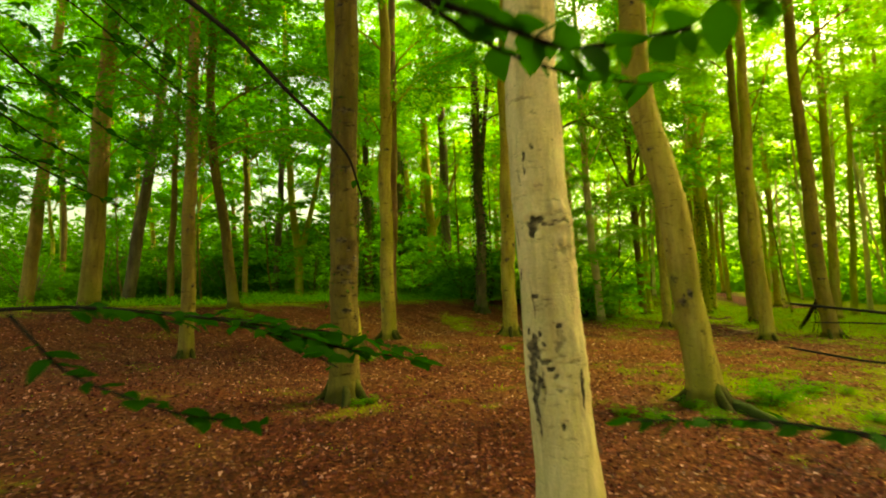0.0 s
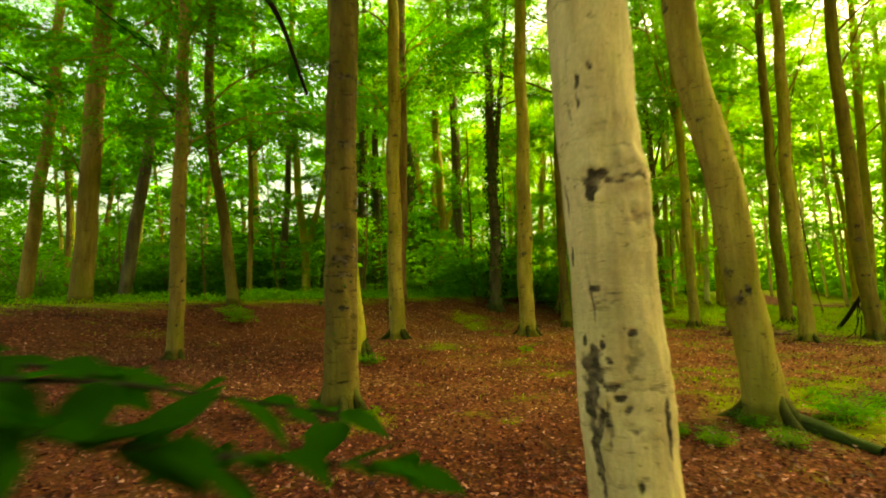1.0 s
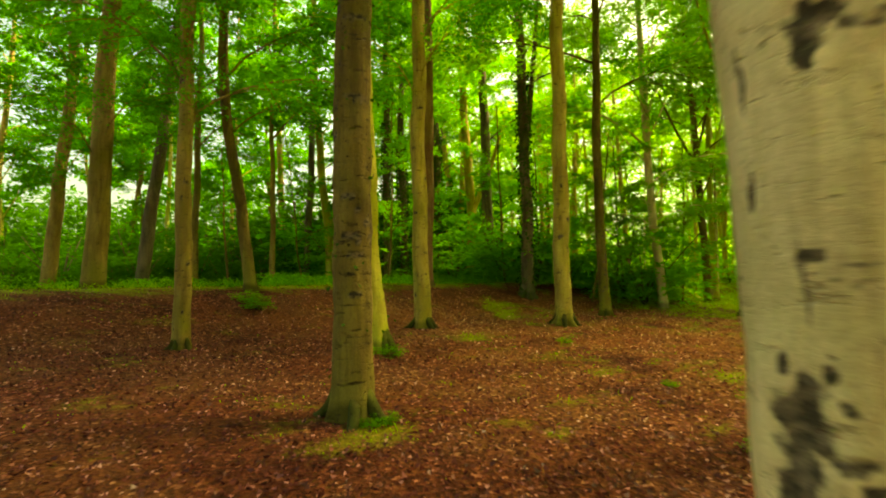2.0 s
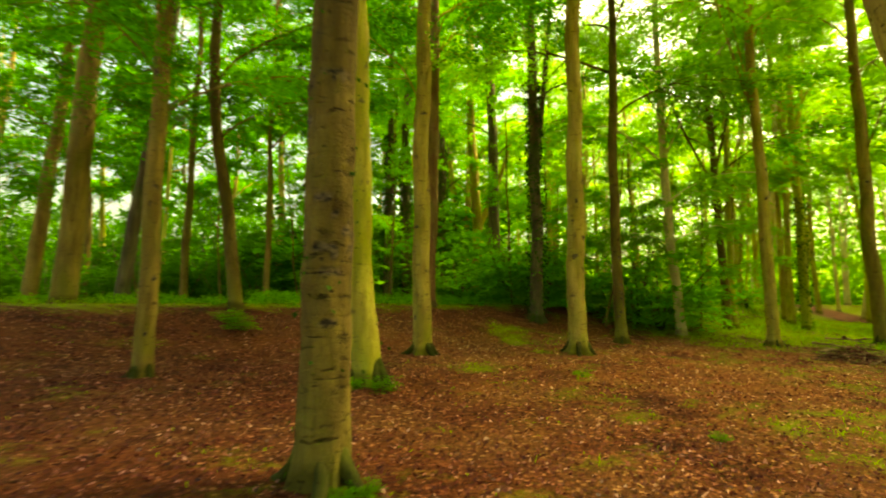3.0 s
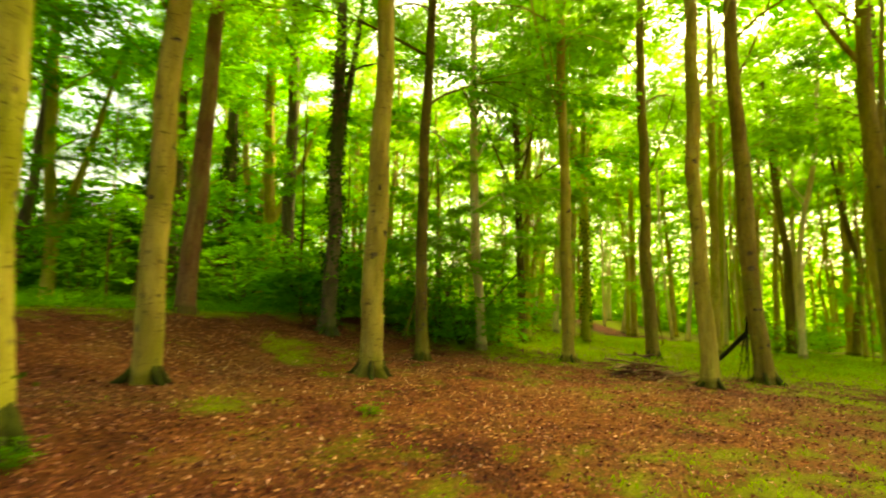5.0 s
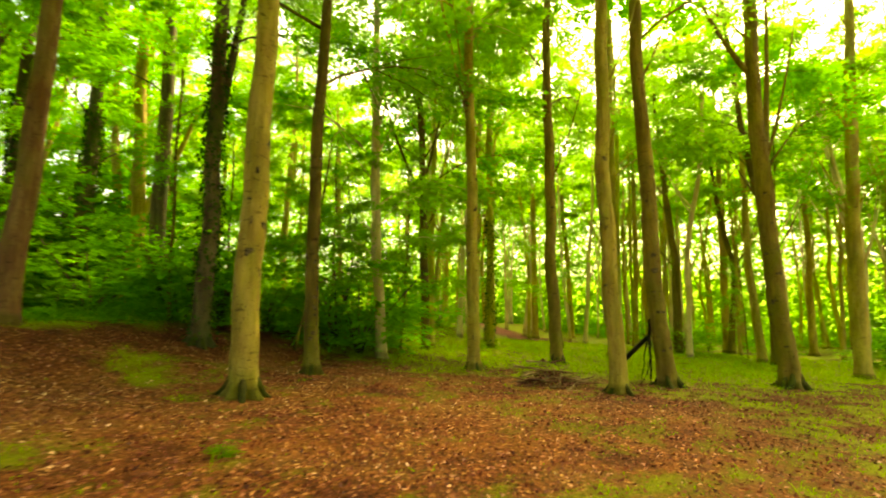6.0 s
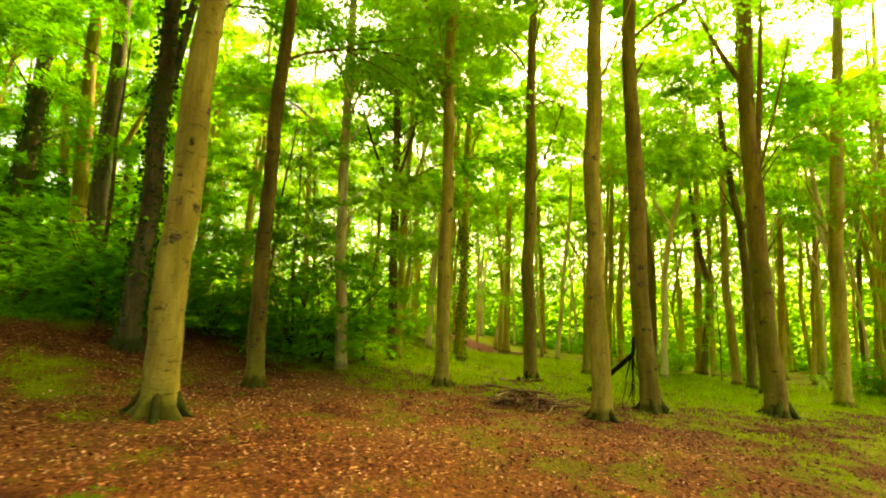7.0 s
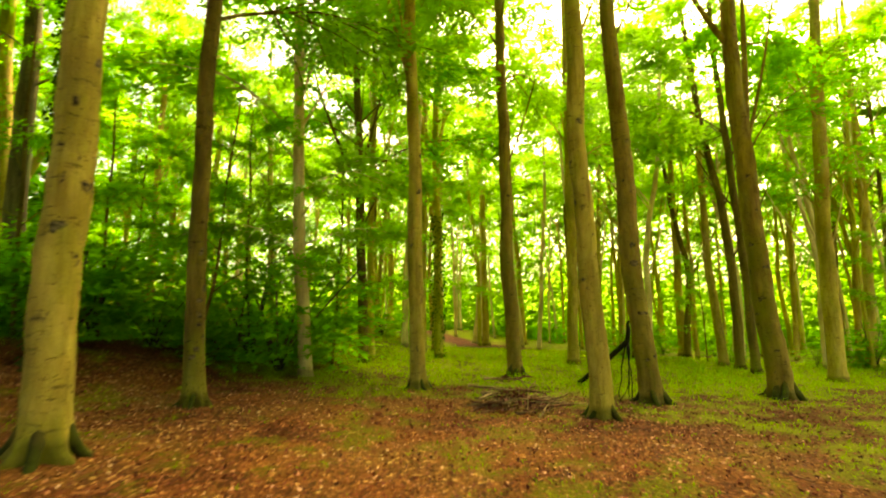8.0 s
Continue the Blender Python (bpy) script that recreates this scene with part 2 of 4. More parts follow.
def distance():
    """Far foliage: mottled green that lets light through, with back light and haze put into its pale tones."""
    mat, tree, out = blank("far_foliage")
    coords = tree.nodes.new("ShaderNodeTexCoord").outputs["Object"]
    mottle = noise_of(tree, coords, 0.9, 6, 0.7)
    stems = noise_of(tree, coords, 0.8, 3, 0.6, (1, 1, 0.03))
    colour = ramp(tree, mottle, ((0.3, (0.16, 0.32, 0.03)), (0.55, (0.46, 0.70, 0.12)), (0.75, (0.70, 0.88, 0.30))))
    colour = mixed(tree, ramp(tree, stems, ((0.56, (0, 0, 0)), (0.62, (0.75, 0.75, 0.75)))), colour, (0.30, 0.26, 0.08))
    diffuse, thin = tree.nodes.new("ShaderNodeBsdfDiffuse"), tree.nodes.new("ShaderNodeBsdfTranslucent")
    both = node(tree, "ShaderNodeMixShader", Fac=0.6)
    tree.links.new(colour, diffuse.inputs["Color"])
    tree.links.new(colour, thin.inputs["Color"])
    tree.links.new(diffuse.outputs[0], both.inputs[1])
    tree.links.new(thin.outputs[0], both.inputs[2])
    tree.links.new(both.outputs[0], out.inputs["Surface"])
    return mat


DISTANCE = distance()


# ---------------------------------------------------------------- the lie of the land
def smooth(a, b, x):
    t = np.clip((x - a) / (b - a), 0, 1)
    return t * t * (3 - 2 * t)


def ripple(x, y):
    """Gentle unevenness, in about -1 to 1."""
    return (np.sin(0.9 * x + 1.3 * np.sin(0.5 * y + 1)) + np.sin(1.1 * y + 1.7 * np.sin(0.4 * x)) + np.sin(0.43 * x - 0.37 * y + 2)) / 3


def ground_z(x, y):
    """Falls gently to the right; a bank rises behind and to the left."""
    u = -0.68 * x + 0.73 * y
    low = 12 - 1.5 * np.logaddexp(0, -(u - 12) / 1.5)
    low = -6 + 2 * np.logaddexp(0, (low + 6) / 2)
    return 0.065 * low - 0.12 + 1.0 * smooth(11.5, 16, u) + 0.02 * ripple(x, y) + 0.006 * ripple(5 * x, 5 * y)


def value_noise(x, y, seed):
    """Smooth random values between 0 and 1, one to a metre."""
    x, y = np.asarray(x, float), np.asarray(y, float)
    i, j = np.floor(x), np.floor(y)
    fx, fy = x - i, y - j
    fx, fy = fx * fx * (3 - 2 * fx), fy * fy * (3 - 2 * fy)

    def corner(a, b):
        v = np.sin(a * 127.1 + b * 311.7 + seed * 74.7) * 43758.5453
        return v - np.floor(v)
    low = corner(i, j) * (1 - fx) + corner(i + 1, j) * fx
    high = corner(i, j + 1) * (1 - fx) + corner(i + 1, j + 1) * fx
    return low * (1 - fy) + high * fy


def rough_noise(x, y, scale, seed):
    """Four octaves of noise, spread evenly over 0 to 1."""
    total, weight = 0, 0
    for k in range(4):
        c, d = math.cos(0.7 * k), math.sin(0.7 * k)
        f = scale * 2.03 ** k
        total = total + 0.6 ** k * value_noise(f * (c * x - d * y) + 13 * k, f * (d * x + c * y), seed + k)
        weight += 0.6 ** k
    return np.clip((total / weight - 0.24) / 0.52, 0, 1)


# tufts of grass and moss among the fallen leaves: x, y, radius, share
TUFTS = ((0.6, 18.4, 1.3, 0.75), (0.9, 17.2, 0.9, 0.7), (1.5, 15.4, 0.7, 0.6), (-0.15, 12.6, 0.6, 0.75), (-1.5, 12.5, 0.5, 0.5), (1.6, 11.9, 0.35, 0.8), (3.8, 10.6, 0.6, 0.55),
         (1.75, 9.65, 0.5, 0.5), (1.9, 9.0, 0.5, 0.5), (1.05, 7.85, 0.45, 0.5), (0.7, 7.0, 0.4, 0.5), (-0.9, 6.7, 0.5, 0.6), (3.3, 6.9, 0.6, 0.6), (2.4, 8.2, 0.5, 0.5))


def moss_share(x, y):
    """The share of the floor that grass and moss hold: the glade, the crest of the bank, the mixed stretch between."""
    u = -0.68 * x + 0.73 * y
    edge = np.interp(x, (0, 4, 6.5, 9.5, 10.8, 12, 16, 25), (24, 21.5, 19.4, 17.6, 15.4, 13.8, 13.0, 12.2))
    glade = smooth(-2.0, 4.5, y - edge)
    mixed_in = 0.58 * smooth(5.0, 8.2, x + 0.15 * (y - 10)) * smooth(7.6, 9.4, y) * smooth(1.2, 4.5, np.hypot(x - 6.8, y - 14))
    near_right = 0.60 * smooth(1.8, 3.6, x) * smooth(4.4, 6.6, y) * (1 - smooth(10.0, 12.5, y))
    by_leaning = 0.75 * np.exp(-((x - 4.6) ** 2 + (y - 8.2) ** 2) / 1.7 ** 2)
    crest = 0.95 * np.exp(-((u - 15.8) / 1.1) ** 2) + 0.25 * smooth(14.5, 17, u)
    scattered = 0.20 + 0.16 * smooth(-0.5, 2.0, x) * smooth(4, 8, y)
    path = smooth(1.5, 4.0, np.hypot(x - 24.5, (y - 38.5) * 0.6))
    spots = np.maximum.reduce([k * np.exp(-((x - u0) ** 2 + (y - v0) ** 2) / q ** 2) for u0, v0, q, k in TUFTS])
    return np.clip(np.maximum.reduce([0.93 * glade, mixed_in, near_right, by_leaning, crest, scattered, spots]), 0, 1) * path


def moss_cover(x, y):
    """Where grass and moss take over from the fallen leaves, in uneven patches: 0 to 1."""
    share = moss_share(x, y)
    n = np.clip((0.35 * rough_noise(x, y, 0.8, 3) + 0.65 * rough_noise(x, y, 3.1, 9) - 0.16) / 0.68, 0, 1)
    return smooth(-0.2, 0.22, share - n - 0.03) * (0.55 + 0.45 * smooth(0.15, 0.7, share))


def mesh_of(name, verts, faces, material, smooth_faces=False):
    """A mesh from arrays; faces is (n, 3) or (n, 4)."""
    verts, faces = np.asarray(verts, np.float32), np.asarray(faces, np.int32)
    mesh = bpy.data.meshes.new(name)
    n, k = faces.shape
    mesh.vertices.add(len(verts))
    mesh.vertices.foreach_set("co", verts.ravel())
    mesh.loops.add(n * k)
    mesh.loops.foreach_set("vertex_index", faces.ravel())
    mesh.polygons.add(n)
    mesh.polygons.foreach_set("loop_start", np.arange(0, n * k, k, dtype=np.int32))
    mesh.polygons.foreach_set("use_smooth", np.full(n, smooth_faces))
    mesh.materials.append(material)
    mesh.update(calc_edges=True)
    return mesh


def paint(mesh, name, values):
    layer = mesh.attributes.new(name, "FLOAT", "POINT")
    layer.data.foreach_set("value", np.asarray(values, np.float32))


def part(name, mesh, parent, label="", at=None):
    ob = new(name, mesh)
    ob.parent = parent
    if at is not None:
        ob.matrix_local = at
    return tagged(ob, label)


def thing(name, x, y, label, category, group="", z=None, kind=""):
    ob = new(name)
    ob.empty_display_size = 0.3
    ob.location = (x, y, float(ground_z(x, y)) if z is None else z)
    return tagged(ob, label, category, group, kind)


def make_ground():
    t = np.linspace(-1, 1, 245)
    ax = 5 + 5 * np.sinh(t * 5.0)
    ay = 12 + 5 * np.sinh(t * 5.0)
    gx, gy = np.meshgrid(ax, ay)
    gz = ground_z(gx, gy)
    n = len(t)
    i = np.arange(n * n).reshape(n, n)
    faces = np.stack([i[:-1, :-1], i[:-1, 1:], i[1:, 1:], i[1:, :-1]], -1).reshape(-1, 4)
    mesh = mesh_of("ground", np.stack([gx, gy, gz], -1).reshape(-1, 3), faces, SOIL, True)
    paint(mesh, "moss", np.maximum(moss_cover(gx, gy), 0.55 * moss_share(gx, gy)).ravel())
    tagged(new("ground", mesh), "woodland floor of red-brown fallen leaves, moss and grass", "ground", kind="structure")


make_ground()


# ---------------------------------------------------------------- shapes for plants
def tube(path, radii, sides):
    """A round tube along a path: vertices and four-cornered faces."""
    path, radii = np.asarray(path, float), np.asarray(radii, float)
    d = np.gradient(path, axis=0)
    d /= np.linalg.norm(d, axis=1)[:, None] + 1e-9
    ref = np.where(np.abs(d[:, 2:3]) > 0.9, [[1.0, 0, 0]], [[0, 0, 1.0]])
    a = np.cross(d, ref)
    a /= np.linalg.norm(a, axis=1)[:, None]
    b = np.cross(d, a)
    th = np.linspace(0, 2 * np.pi, sides, endpoint=False)
    ring = path[:, None] + radii[:, None, None] * (np.cos(th)[None, :, None] * a[:, None] + np.sin(th)[None, :, None] * b[:, None])
    i = np.arange(len(path) * sides).reshape(len(path), sides)
    j = np.roll(i, -1, 1)
    faces = np.stack([i[:-1], j[:-1], j[1:], i[1:]], -1).reshape(-1, 4)
    return ring.reshape(-1, 3), faces


def joined(pieces):
    verts, faces, n = [], [], 0
    for v, f in pieces:
        verts.append(v)
        faces.append(f + n)
        n += len(v)
    return np.concatenate(verts), np.concatenate(faces)


def leaves(rng, places, ways, length, width, tilt=0.5, lift=0.0, plain=False):
    """Folded leaves at places, pointing along ways, more or less level."""
    n = len(places)
    ways = ways + rng.normal(0, 0.25, (n, 3))
    ways[:, 2] += lift
    ways /= np.linalg.norm(ways, axis=1)[:, None] + 1e-9
    up = np.array([0, 0, 1.0]) + rng.normal(0, tilt, (n, 3))
    side = np.cross(ways, up)
    side /= np.linalg.norm(side, axis=1)[:, None] + 1e-9
    up = np.cross(side, ways)
    size = rng.uniform(0.7, 1.25, (n, 1))
    l, w = length * size, width * size
    if plain:
        verts = np.stack([places + side * w * 0.5, places - side * w * 0.5 + ways * l * 0.2, places + ways * l], 1).reshape(-1, 3)
        return verts, np.arange(3 * n).reshape(n, 3)
    verts = np.stack([places, places + ways * l * 0.5 + side * w * 0.5 + up * w * 0.12, places + ways * l - up * l * 0.1,
                      places + ways * l * 0.45 - side * w * 0.5 + up * w * 0.12], 1).reshape(-1, 3)
    i = np.arange(n)[:, None] * 4
    faces = np.concatenate([i + [0, 1, 2], i + [0, 2, 3]])
    return verts, faces


def limb_shape(seed, length=4.6, count=870, leaf=0.22, steep=0.95, rad=0.036, plain=False):
    """One limb with its side shoots along +x, and its leaves, in layered sprays."""
    rng = np.random.default_rng(seed)
    s = np.linspace(0, 1, 7)
    angle = steep * (1 - s) ** 1.3 + 0.08
    step = length / 6
    px = np.concatenate([[0], np.cumsum(np.cos(angle[:-1]) * step)])
    pz = np.concatenate([[0], np.cumsum(np.sin(angle[:-1]) * step)])
    py = np.cumsum(rng.normal(0, 0.10, 7)) * (s > 0)
    path = np.stack([px, py, pz], 1)
    wood = [tube(path, rad * (1 - 0.85 * s), 5)]
    place, way = [], []
    shoots = 12
    per = count // shoots
    for k in range(shoots):
        q = 0.22 + 0.78 * (k + 0.5) / shoots
        root = np.array([np.interp(q, s, path[:, c]) for c in range(3)])
        turn = (1 if k % 2 else -1) * rng.uniform(0.45, 1.25) * (1 - 0.5 * q)
        reach = rng.uniform(0.9, 1.7) * (1.25 - 0.55 * q) * length / 4.6
        rise = rng.normal(0.08, 0.2)
        d = np.array([math.cos(turn), math.sin(turn), rise])
        u = np.linspace(0, 1, 3)
        shoot = root + d * reach * u[:, None] + np.array([0, 0, -0.18]) * (u[:, None] ** 2) * reach
        wood.append(tube(shoot, (0.016 * (1 - 0.75 * u)) * length / 4.6 + 0.002, 3))
        uu = rng.uniform(0.12, 1.05, per)
        sideways = np.array([-d[1], d[0], 0]) * rng.normal(0, 0.26, (per, 1)) * (1.15 - 0.6 * uu[:, None])
        at = root + d * reach * uu[:, None] + sideways * reach + np.array([0, 0, -0.18]) * (uu[:, None] ** 2) * reach
        at[:, 2] += rng.normal(0, 0.07, per) + np.where(rng.random(per) < 0.25, rng.normal(0, 0.3, per), 0)
        place.append(at)
        way.append(d + 1.6 * sideways)
    place, way = np.concatenate(place), np.concatenate(way)
    return joined(wood), leaves(rng, place, way, leaf, leaf * (0.75 if plain else 0.62), plain=plain)


BOUGHS = []                               # four kinds each for near, middling, far and unseen limbs
for _k in range(16):
    _n, _s = ((1800, 0.114), (1220, 0.17), (600, 0.295), (220, 0.48))[_k // 4]
    _w, _l = limb_shape(100 + _k, steep=0.75 + 0.1 * (_k % 4), count=_n, leaf=_s, plain=_k > 3)
    BOUGHS.append([_w, _l, {}])


def overhead(x, y, z):
    """Whether a limb hangs too high or too far aside for the walk to look at it: its leaves only give shade."""
    for px, py, lo, hi in ((0, 0, -42, 44), (0, 4.3, -38, 46), (2.6, 9, -10, 75)):
        d = math.hypot(x - px, y - py)
        a = math.degrees(math.atan2(x - px, y - py))
        margin = math.degrees(math.atan2(4.5, max(d, 0.1)))
        if lo - margin < a < hi + margin and (z - 2.5) / (d + 3.5) < 0.72:
            return False
    return True


def limb_mesh(k, wood, leaf):
    """Limb and leaf meshes of that kind in those materials, made once."""
    w, l, made = BOUGHS[k]
    key = (wood.name, leaf.name)
    if key not in made:
        made[key] = (mesh_of("limb", *w, wood, True), mesh_of("foliage", *l, leaf))
    return made[key]


def trunk_shape(rng, r, height, way, sides, rings, flare=0.55, bumps=0.03, scars=()):
    """A tapered, slightly uneven stem on a spreading foot, and where its bark is scarred."""
    if rings < 50:
        h = np.concatenate([np.linspace(-0.25, 0.8, 6), 0.8 + (height - 0.8) * np.linspace(0, 1, rings)[1:] ** 1.5])
    else:
        near_top = 6.5 if rings < 200 else 3.6
        h = np.concatenate([np.linspace(-0.25, near_top, rings), np.linspace(near_top, height, 16)[1:]])
    keys = ((0, 0, 0), *way)
    kh = np.array([k[0] for k in keys])
    last = np.array(keys[-1][1:])
    slope = (last - np.array(keys[-2][1:])) / max(kh[-1] - kh[-2], 0.1) * 0.5 if len(keys) > 1 else np.zeros(2)
    fine = np.linspace(-0.25, height, 200)
    axis = []
    for c in (0, 1):
        a = np.interp(fine, kh, [k[1 + c] for k in keys])
        a += np.where(fine > kh[-1], (fine - kh[-1]) * slope[c], 0)
        width = max(3, int(0.5 / (height / 200)))
        a = np.convolve(np.pad(a, width, "edge"), np.ones(2 * width + 1) / (2 * width + 1), "valid")
        a += 0.10 * np.sin(fine * rng.uniform(0.25, 0.45) + rng.uniform(0, 6)) * smooth(kh[-1], kh[-1] + 5, fine)
        a += (0.016 * np.sin(fine * 2.3 + rng.uniform(0, 6)) + 0.020 * np.sin(fine * 1.05 + rng.uniform(0, 6))) * smooth(0.2, 2.0, fine)
        axis.append(np.interp(h, fine, a))
    th = np.linspace(0, 2 * np.pi, sides, endpoint=False)
    base = r * (1 - 0.72 * (np.maximum(h, 0) / height) ** 1.15) + 0.01
    toes = rng.integers(4, 7)
    p0 = rng.uniform(0, 6)
    foot = np.exp(-np.maximum(h, 0) / 0.12)[:, None] * flare + np.exp(-np.maximum(h, 0) / 0.5)[:, None] * 0.05
    rad = base[:, None] * (1 + foot * (0.1 + 2.4 * (0.5 + 0.5 * np.cos(toes * th + p0 + 0.6 * np.sin(2 * th)))[None] ** 2.2))
    wob = np.sin(2 * th[None] + h[:, None] * 1.1 + p0) * 0.5 + np.sin(3 * th[None] - h[:, None] * 2.3 + 2 * p0) * 0.35 + np.sin(th[None] * 4 + h[:, None] * 6 + p0) * 0.2
    lump = np.sin(5.2 * h[:, None] + 1.7 * np.sin(th[None] + p0)) * np.sin(2.9 * h[:, None] + 2 * th[None] + 2 * p0)
    lump += 0.6 * np.sin(13 * h[:, None] + 3 * np.sin(2 * th[None] + p0)) * np.sin(3 * th[None] + 4 * h[:, None])
    rad = rad * (1 + bumps * wob + 0.9 * bumps * lump)
    dark = np.zeros_like(rad)
    for at_h, at_a, half_h, half_a, depth, tone in scars:
        da = (th[None] - at_a + np.pi) % (2 * np.pi) - np.pi
        da = da + 0.25 * half_a * np.sin(60 * h[:, None] + at_h * 90)
        e = ((h[:, None] - at_h + 0.3 * half_h * np.sin(17 * th[None] + at_h * 50)) / (1.2 * half_h)) ** 2 + (da / (1.25 * half_a)) ** 2
        rough = 1 + 0.45 * np.sin(13 * th[None] + 70 * h[:, None]) * np.sin(43 * h[:, None])
        rad = rad * (1 - depth * np.exp(-e) + 0.5 * depth * np.exp(-((np.sqrt(e) - 1.6) / 0.5) ** 2))
        dark = np.maximum(dark, min(1, 1.3 * tone) * np.clip(2.6 * np.exp(-e * rough) - 0.7, 0, 1))
    verts = np.stack([axis[0][:, None] + rad * np.cos(th), axis[1][:, None] + rad * np.sin(th), np.broadcast_to(h[:, None], rad.shape)], -1)
    i = np.arange(len(h) * sides).reshape(len(h), sides)
    j = np.roll(i, -1, 1)
    faces = np.stack([i[:-1], j[:-1], j[1:], i[1:]], -1).reshape(-1, 4)
    return verts.reshape(-1, 3), faces, dark.ravel(), lambda q: np.array([np.interp(q, h, axis[0]), np.interp(q, h, axis[1]), q]), lambda q: np.interp(q, h, base)


TREE_COUNT = 0


def beech(x, y, r, way=(), material=None, height=21.0, crown=6.0, limbs=11, near=0, leaf=None, label="", scars=(), ivy=0, ivy_thick=260, forks=(), reach=1.0, low=(), marks=(), flare=0.24, slim=False, group="trees of the wood"):
    """A beech: stem, limbs with their leaves, and ivy or forks where it has them."""
    global TREE_COUNT
    TREE_COUNT += 1
    rng = np.random.default_rng(1000 + TREE_COUNT)
    material = material or BARK_TAN
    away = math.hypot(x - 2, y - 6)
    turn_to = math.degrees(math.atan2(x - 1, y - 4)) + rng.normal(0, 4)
    # leaf tone by bearing: shade painted left and near, light painted right and far
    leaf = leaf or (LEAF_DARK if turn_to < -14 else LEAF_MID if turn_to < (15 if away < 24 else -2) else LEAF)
    level = 2 if away > 38 else 1 if away > 15 else 0
    if near == 0 and not slim:
        crown, limbs = (crown * 0.95, limbs + 2) if x < -3 else (crown * 0.72, limbs + 2) if x < 6 else (crown * 0.9, limbs)
    if near == 1 and x > 6:
        limbs += 2
        forks = (*forks, (rng.uniform(6, 8), rng.uniform(0, 6.28), rng.uniform(0.3, 0.6), rng.uniform(3, 4.5), 0.035))
    if near == 0 and not slim and x > 3:
        forks = (*forks, *[(rng.uniform(4, 9.5), rng.uniform(0, 6.28), rng.uniform(0.3, 0.75), rng.uniform(3, 5.5), rng.uniform(0.03, 0.05)) for _ in range(4)])
    root = thing("beech_tree", x, y, label or "slender beech tree with smooth bark and green leaves", "tree", group)
    sides, rings = ((10, 22), (40, 110), (120, 300))[near]
    scars = (*scars, *marks)
    if near == 1:
        scars = [*scars, *[(rng.uniform(0.4, 5.5), rng.uniform(-3.1, 3.1), rng.uniform(0.015, 0.06), rng.uniform(0.1, 0.45), 0.035, rng.uniform(0.15, 0.8)) for _ in range(34)]]
    v, f, dark, axis, girth = trunk_shape(rng, r, height, way, sides, rings, flare=flare, bumps=(0.03, 0.05, 0.046)[near], scars=scars)
    mesh = mesh_of("trunk", v, f, material, True)
    if scars:
        paint(mesh, "scar", dark)
    part("trunk", mesh, root)
    if near:                                              # root toes that spread into the litter
        toes = int(rng.integers(4, 7))
        for k in range(toes):
            turn = 6.28 * k / toes + rng.normal(0, 0.3)
            out = r * rng.uniform(2.2, 3.3)
            q = np.linspace(0, 1, 8)
            gone = r * 0.55 + (out - r * 0.55) * q
            bend = turn + rng.normal(0, 0.35) * q
            px, py = gone * np.cos(bend), gone * np.sin(bend)
            lie = ground_z(x + px, y + py) - ground_z(x, y)
            path = np.stack([px, py, lie + 1.9 * r * (1 - q) ** 2.6 - 0.02 - 0.03 * q], 1)
            part("root", mesh_of("root", *tube(path, r * (0.42 - 0.30 * q) * (1 + 0.15 * np.sin(7 * q + k)), 8), ROOT, True), root)
    spots = []
    for k in range(limbs):
        q = (k + rng.uniform(0.1, 0.9)) / limbs
        spots.append((crown + (height - crown - 0.4) * q ** 0.9, 2.4 * k + rng.normal(0, 0.4), (1.12 - 0.55 * q) * rng.uniform(0.8, 1.15) * reach, -0.15 + 0.35 * q + rng.normal(0, 0.12)))
    spots += [(h, radians(a), s, e) for h, a, s, e in low]
    for k, (h, turn, size, lift) in enumerate(spots):
        at = axis(h)
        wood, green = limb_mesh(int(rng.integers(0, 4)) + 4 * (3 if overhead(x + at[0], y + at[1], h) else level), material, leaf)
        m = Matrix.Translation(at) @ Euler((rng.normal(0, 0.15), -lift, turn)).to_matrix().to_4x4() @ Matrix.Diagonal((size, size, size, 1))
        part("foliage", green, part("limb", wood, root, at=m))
    for h, turn, lean, length, thick in forks:
        s = np.linspace(0, 1, 12)
        a = lean * (1 - 0.5 * s)
        out = np.cumsum(np.sin(a)) * length / 12
        path = np.stack([out * math.cos(turn), out * math.sin(turn), np.cumsum(np.cos(a)) * length / 12], 1) + axis(h)
        path[0] = axis(h)
        part("fork", mesh_of("fork", *tube(path, thick * (1 - 0.75 * s), 7), material, True), root)
    if ivy:
        n = int(ivy * ivy_thick)
        hh = ivy * rng.random(n) ** 0.8
        th = rng.uniform(0, 2 * np.pi, n)
        c = np.array([axis(q) for q in hh])
        o = np.stack([np.cos(th), np.sin(th), np.zeros(n)], 1)
        reach_out = (girth(hh) * 1.02 + rng.gamma(1.5, 0.035, n))[:, None]
        lv = leaves(rng, c + o * reach_out, o * 0.6 + np.array([0, 0, -0.7]), *((0.095, 0.085) if ivy_thick > 50 else (0.055, 0.045)), 0.9)
        part("ivy", mesh_of("ivy", *lv, LEAF_IVY), root, "dark ivy leaves climbing the stem")
    return root


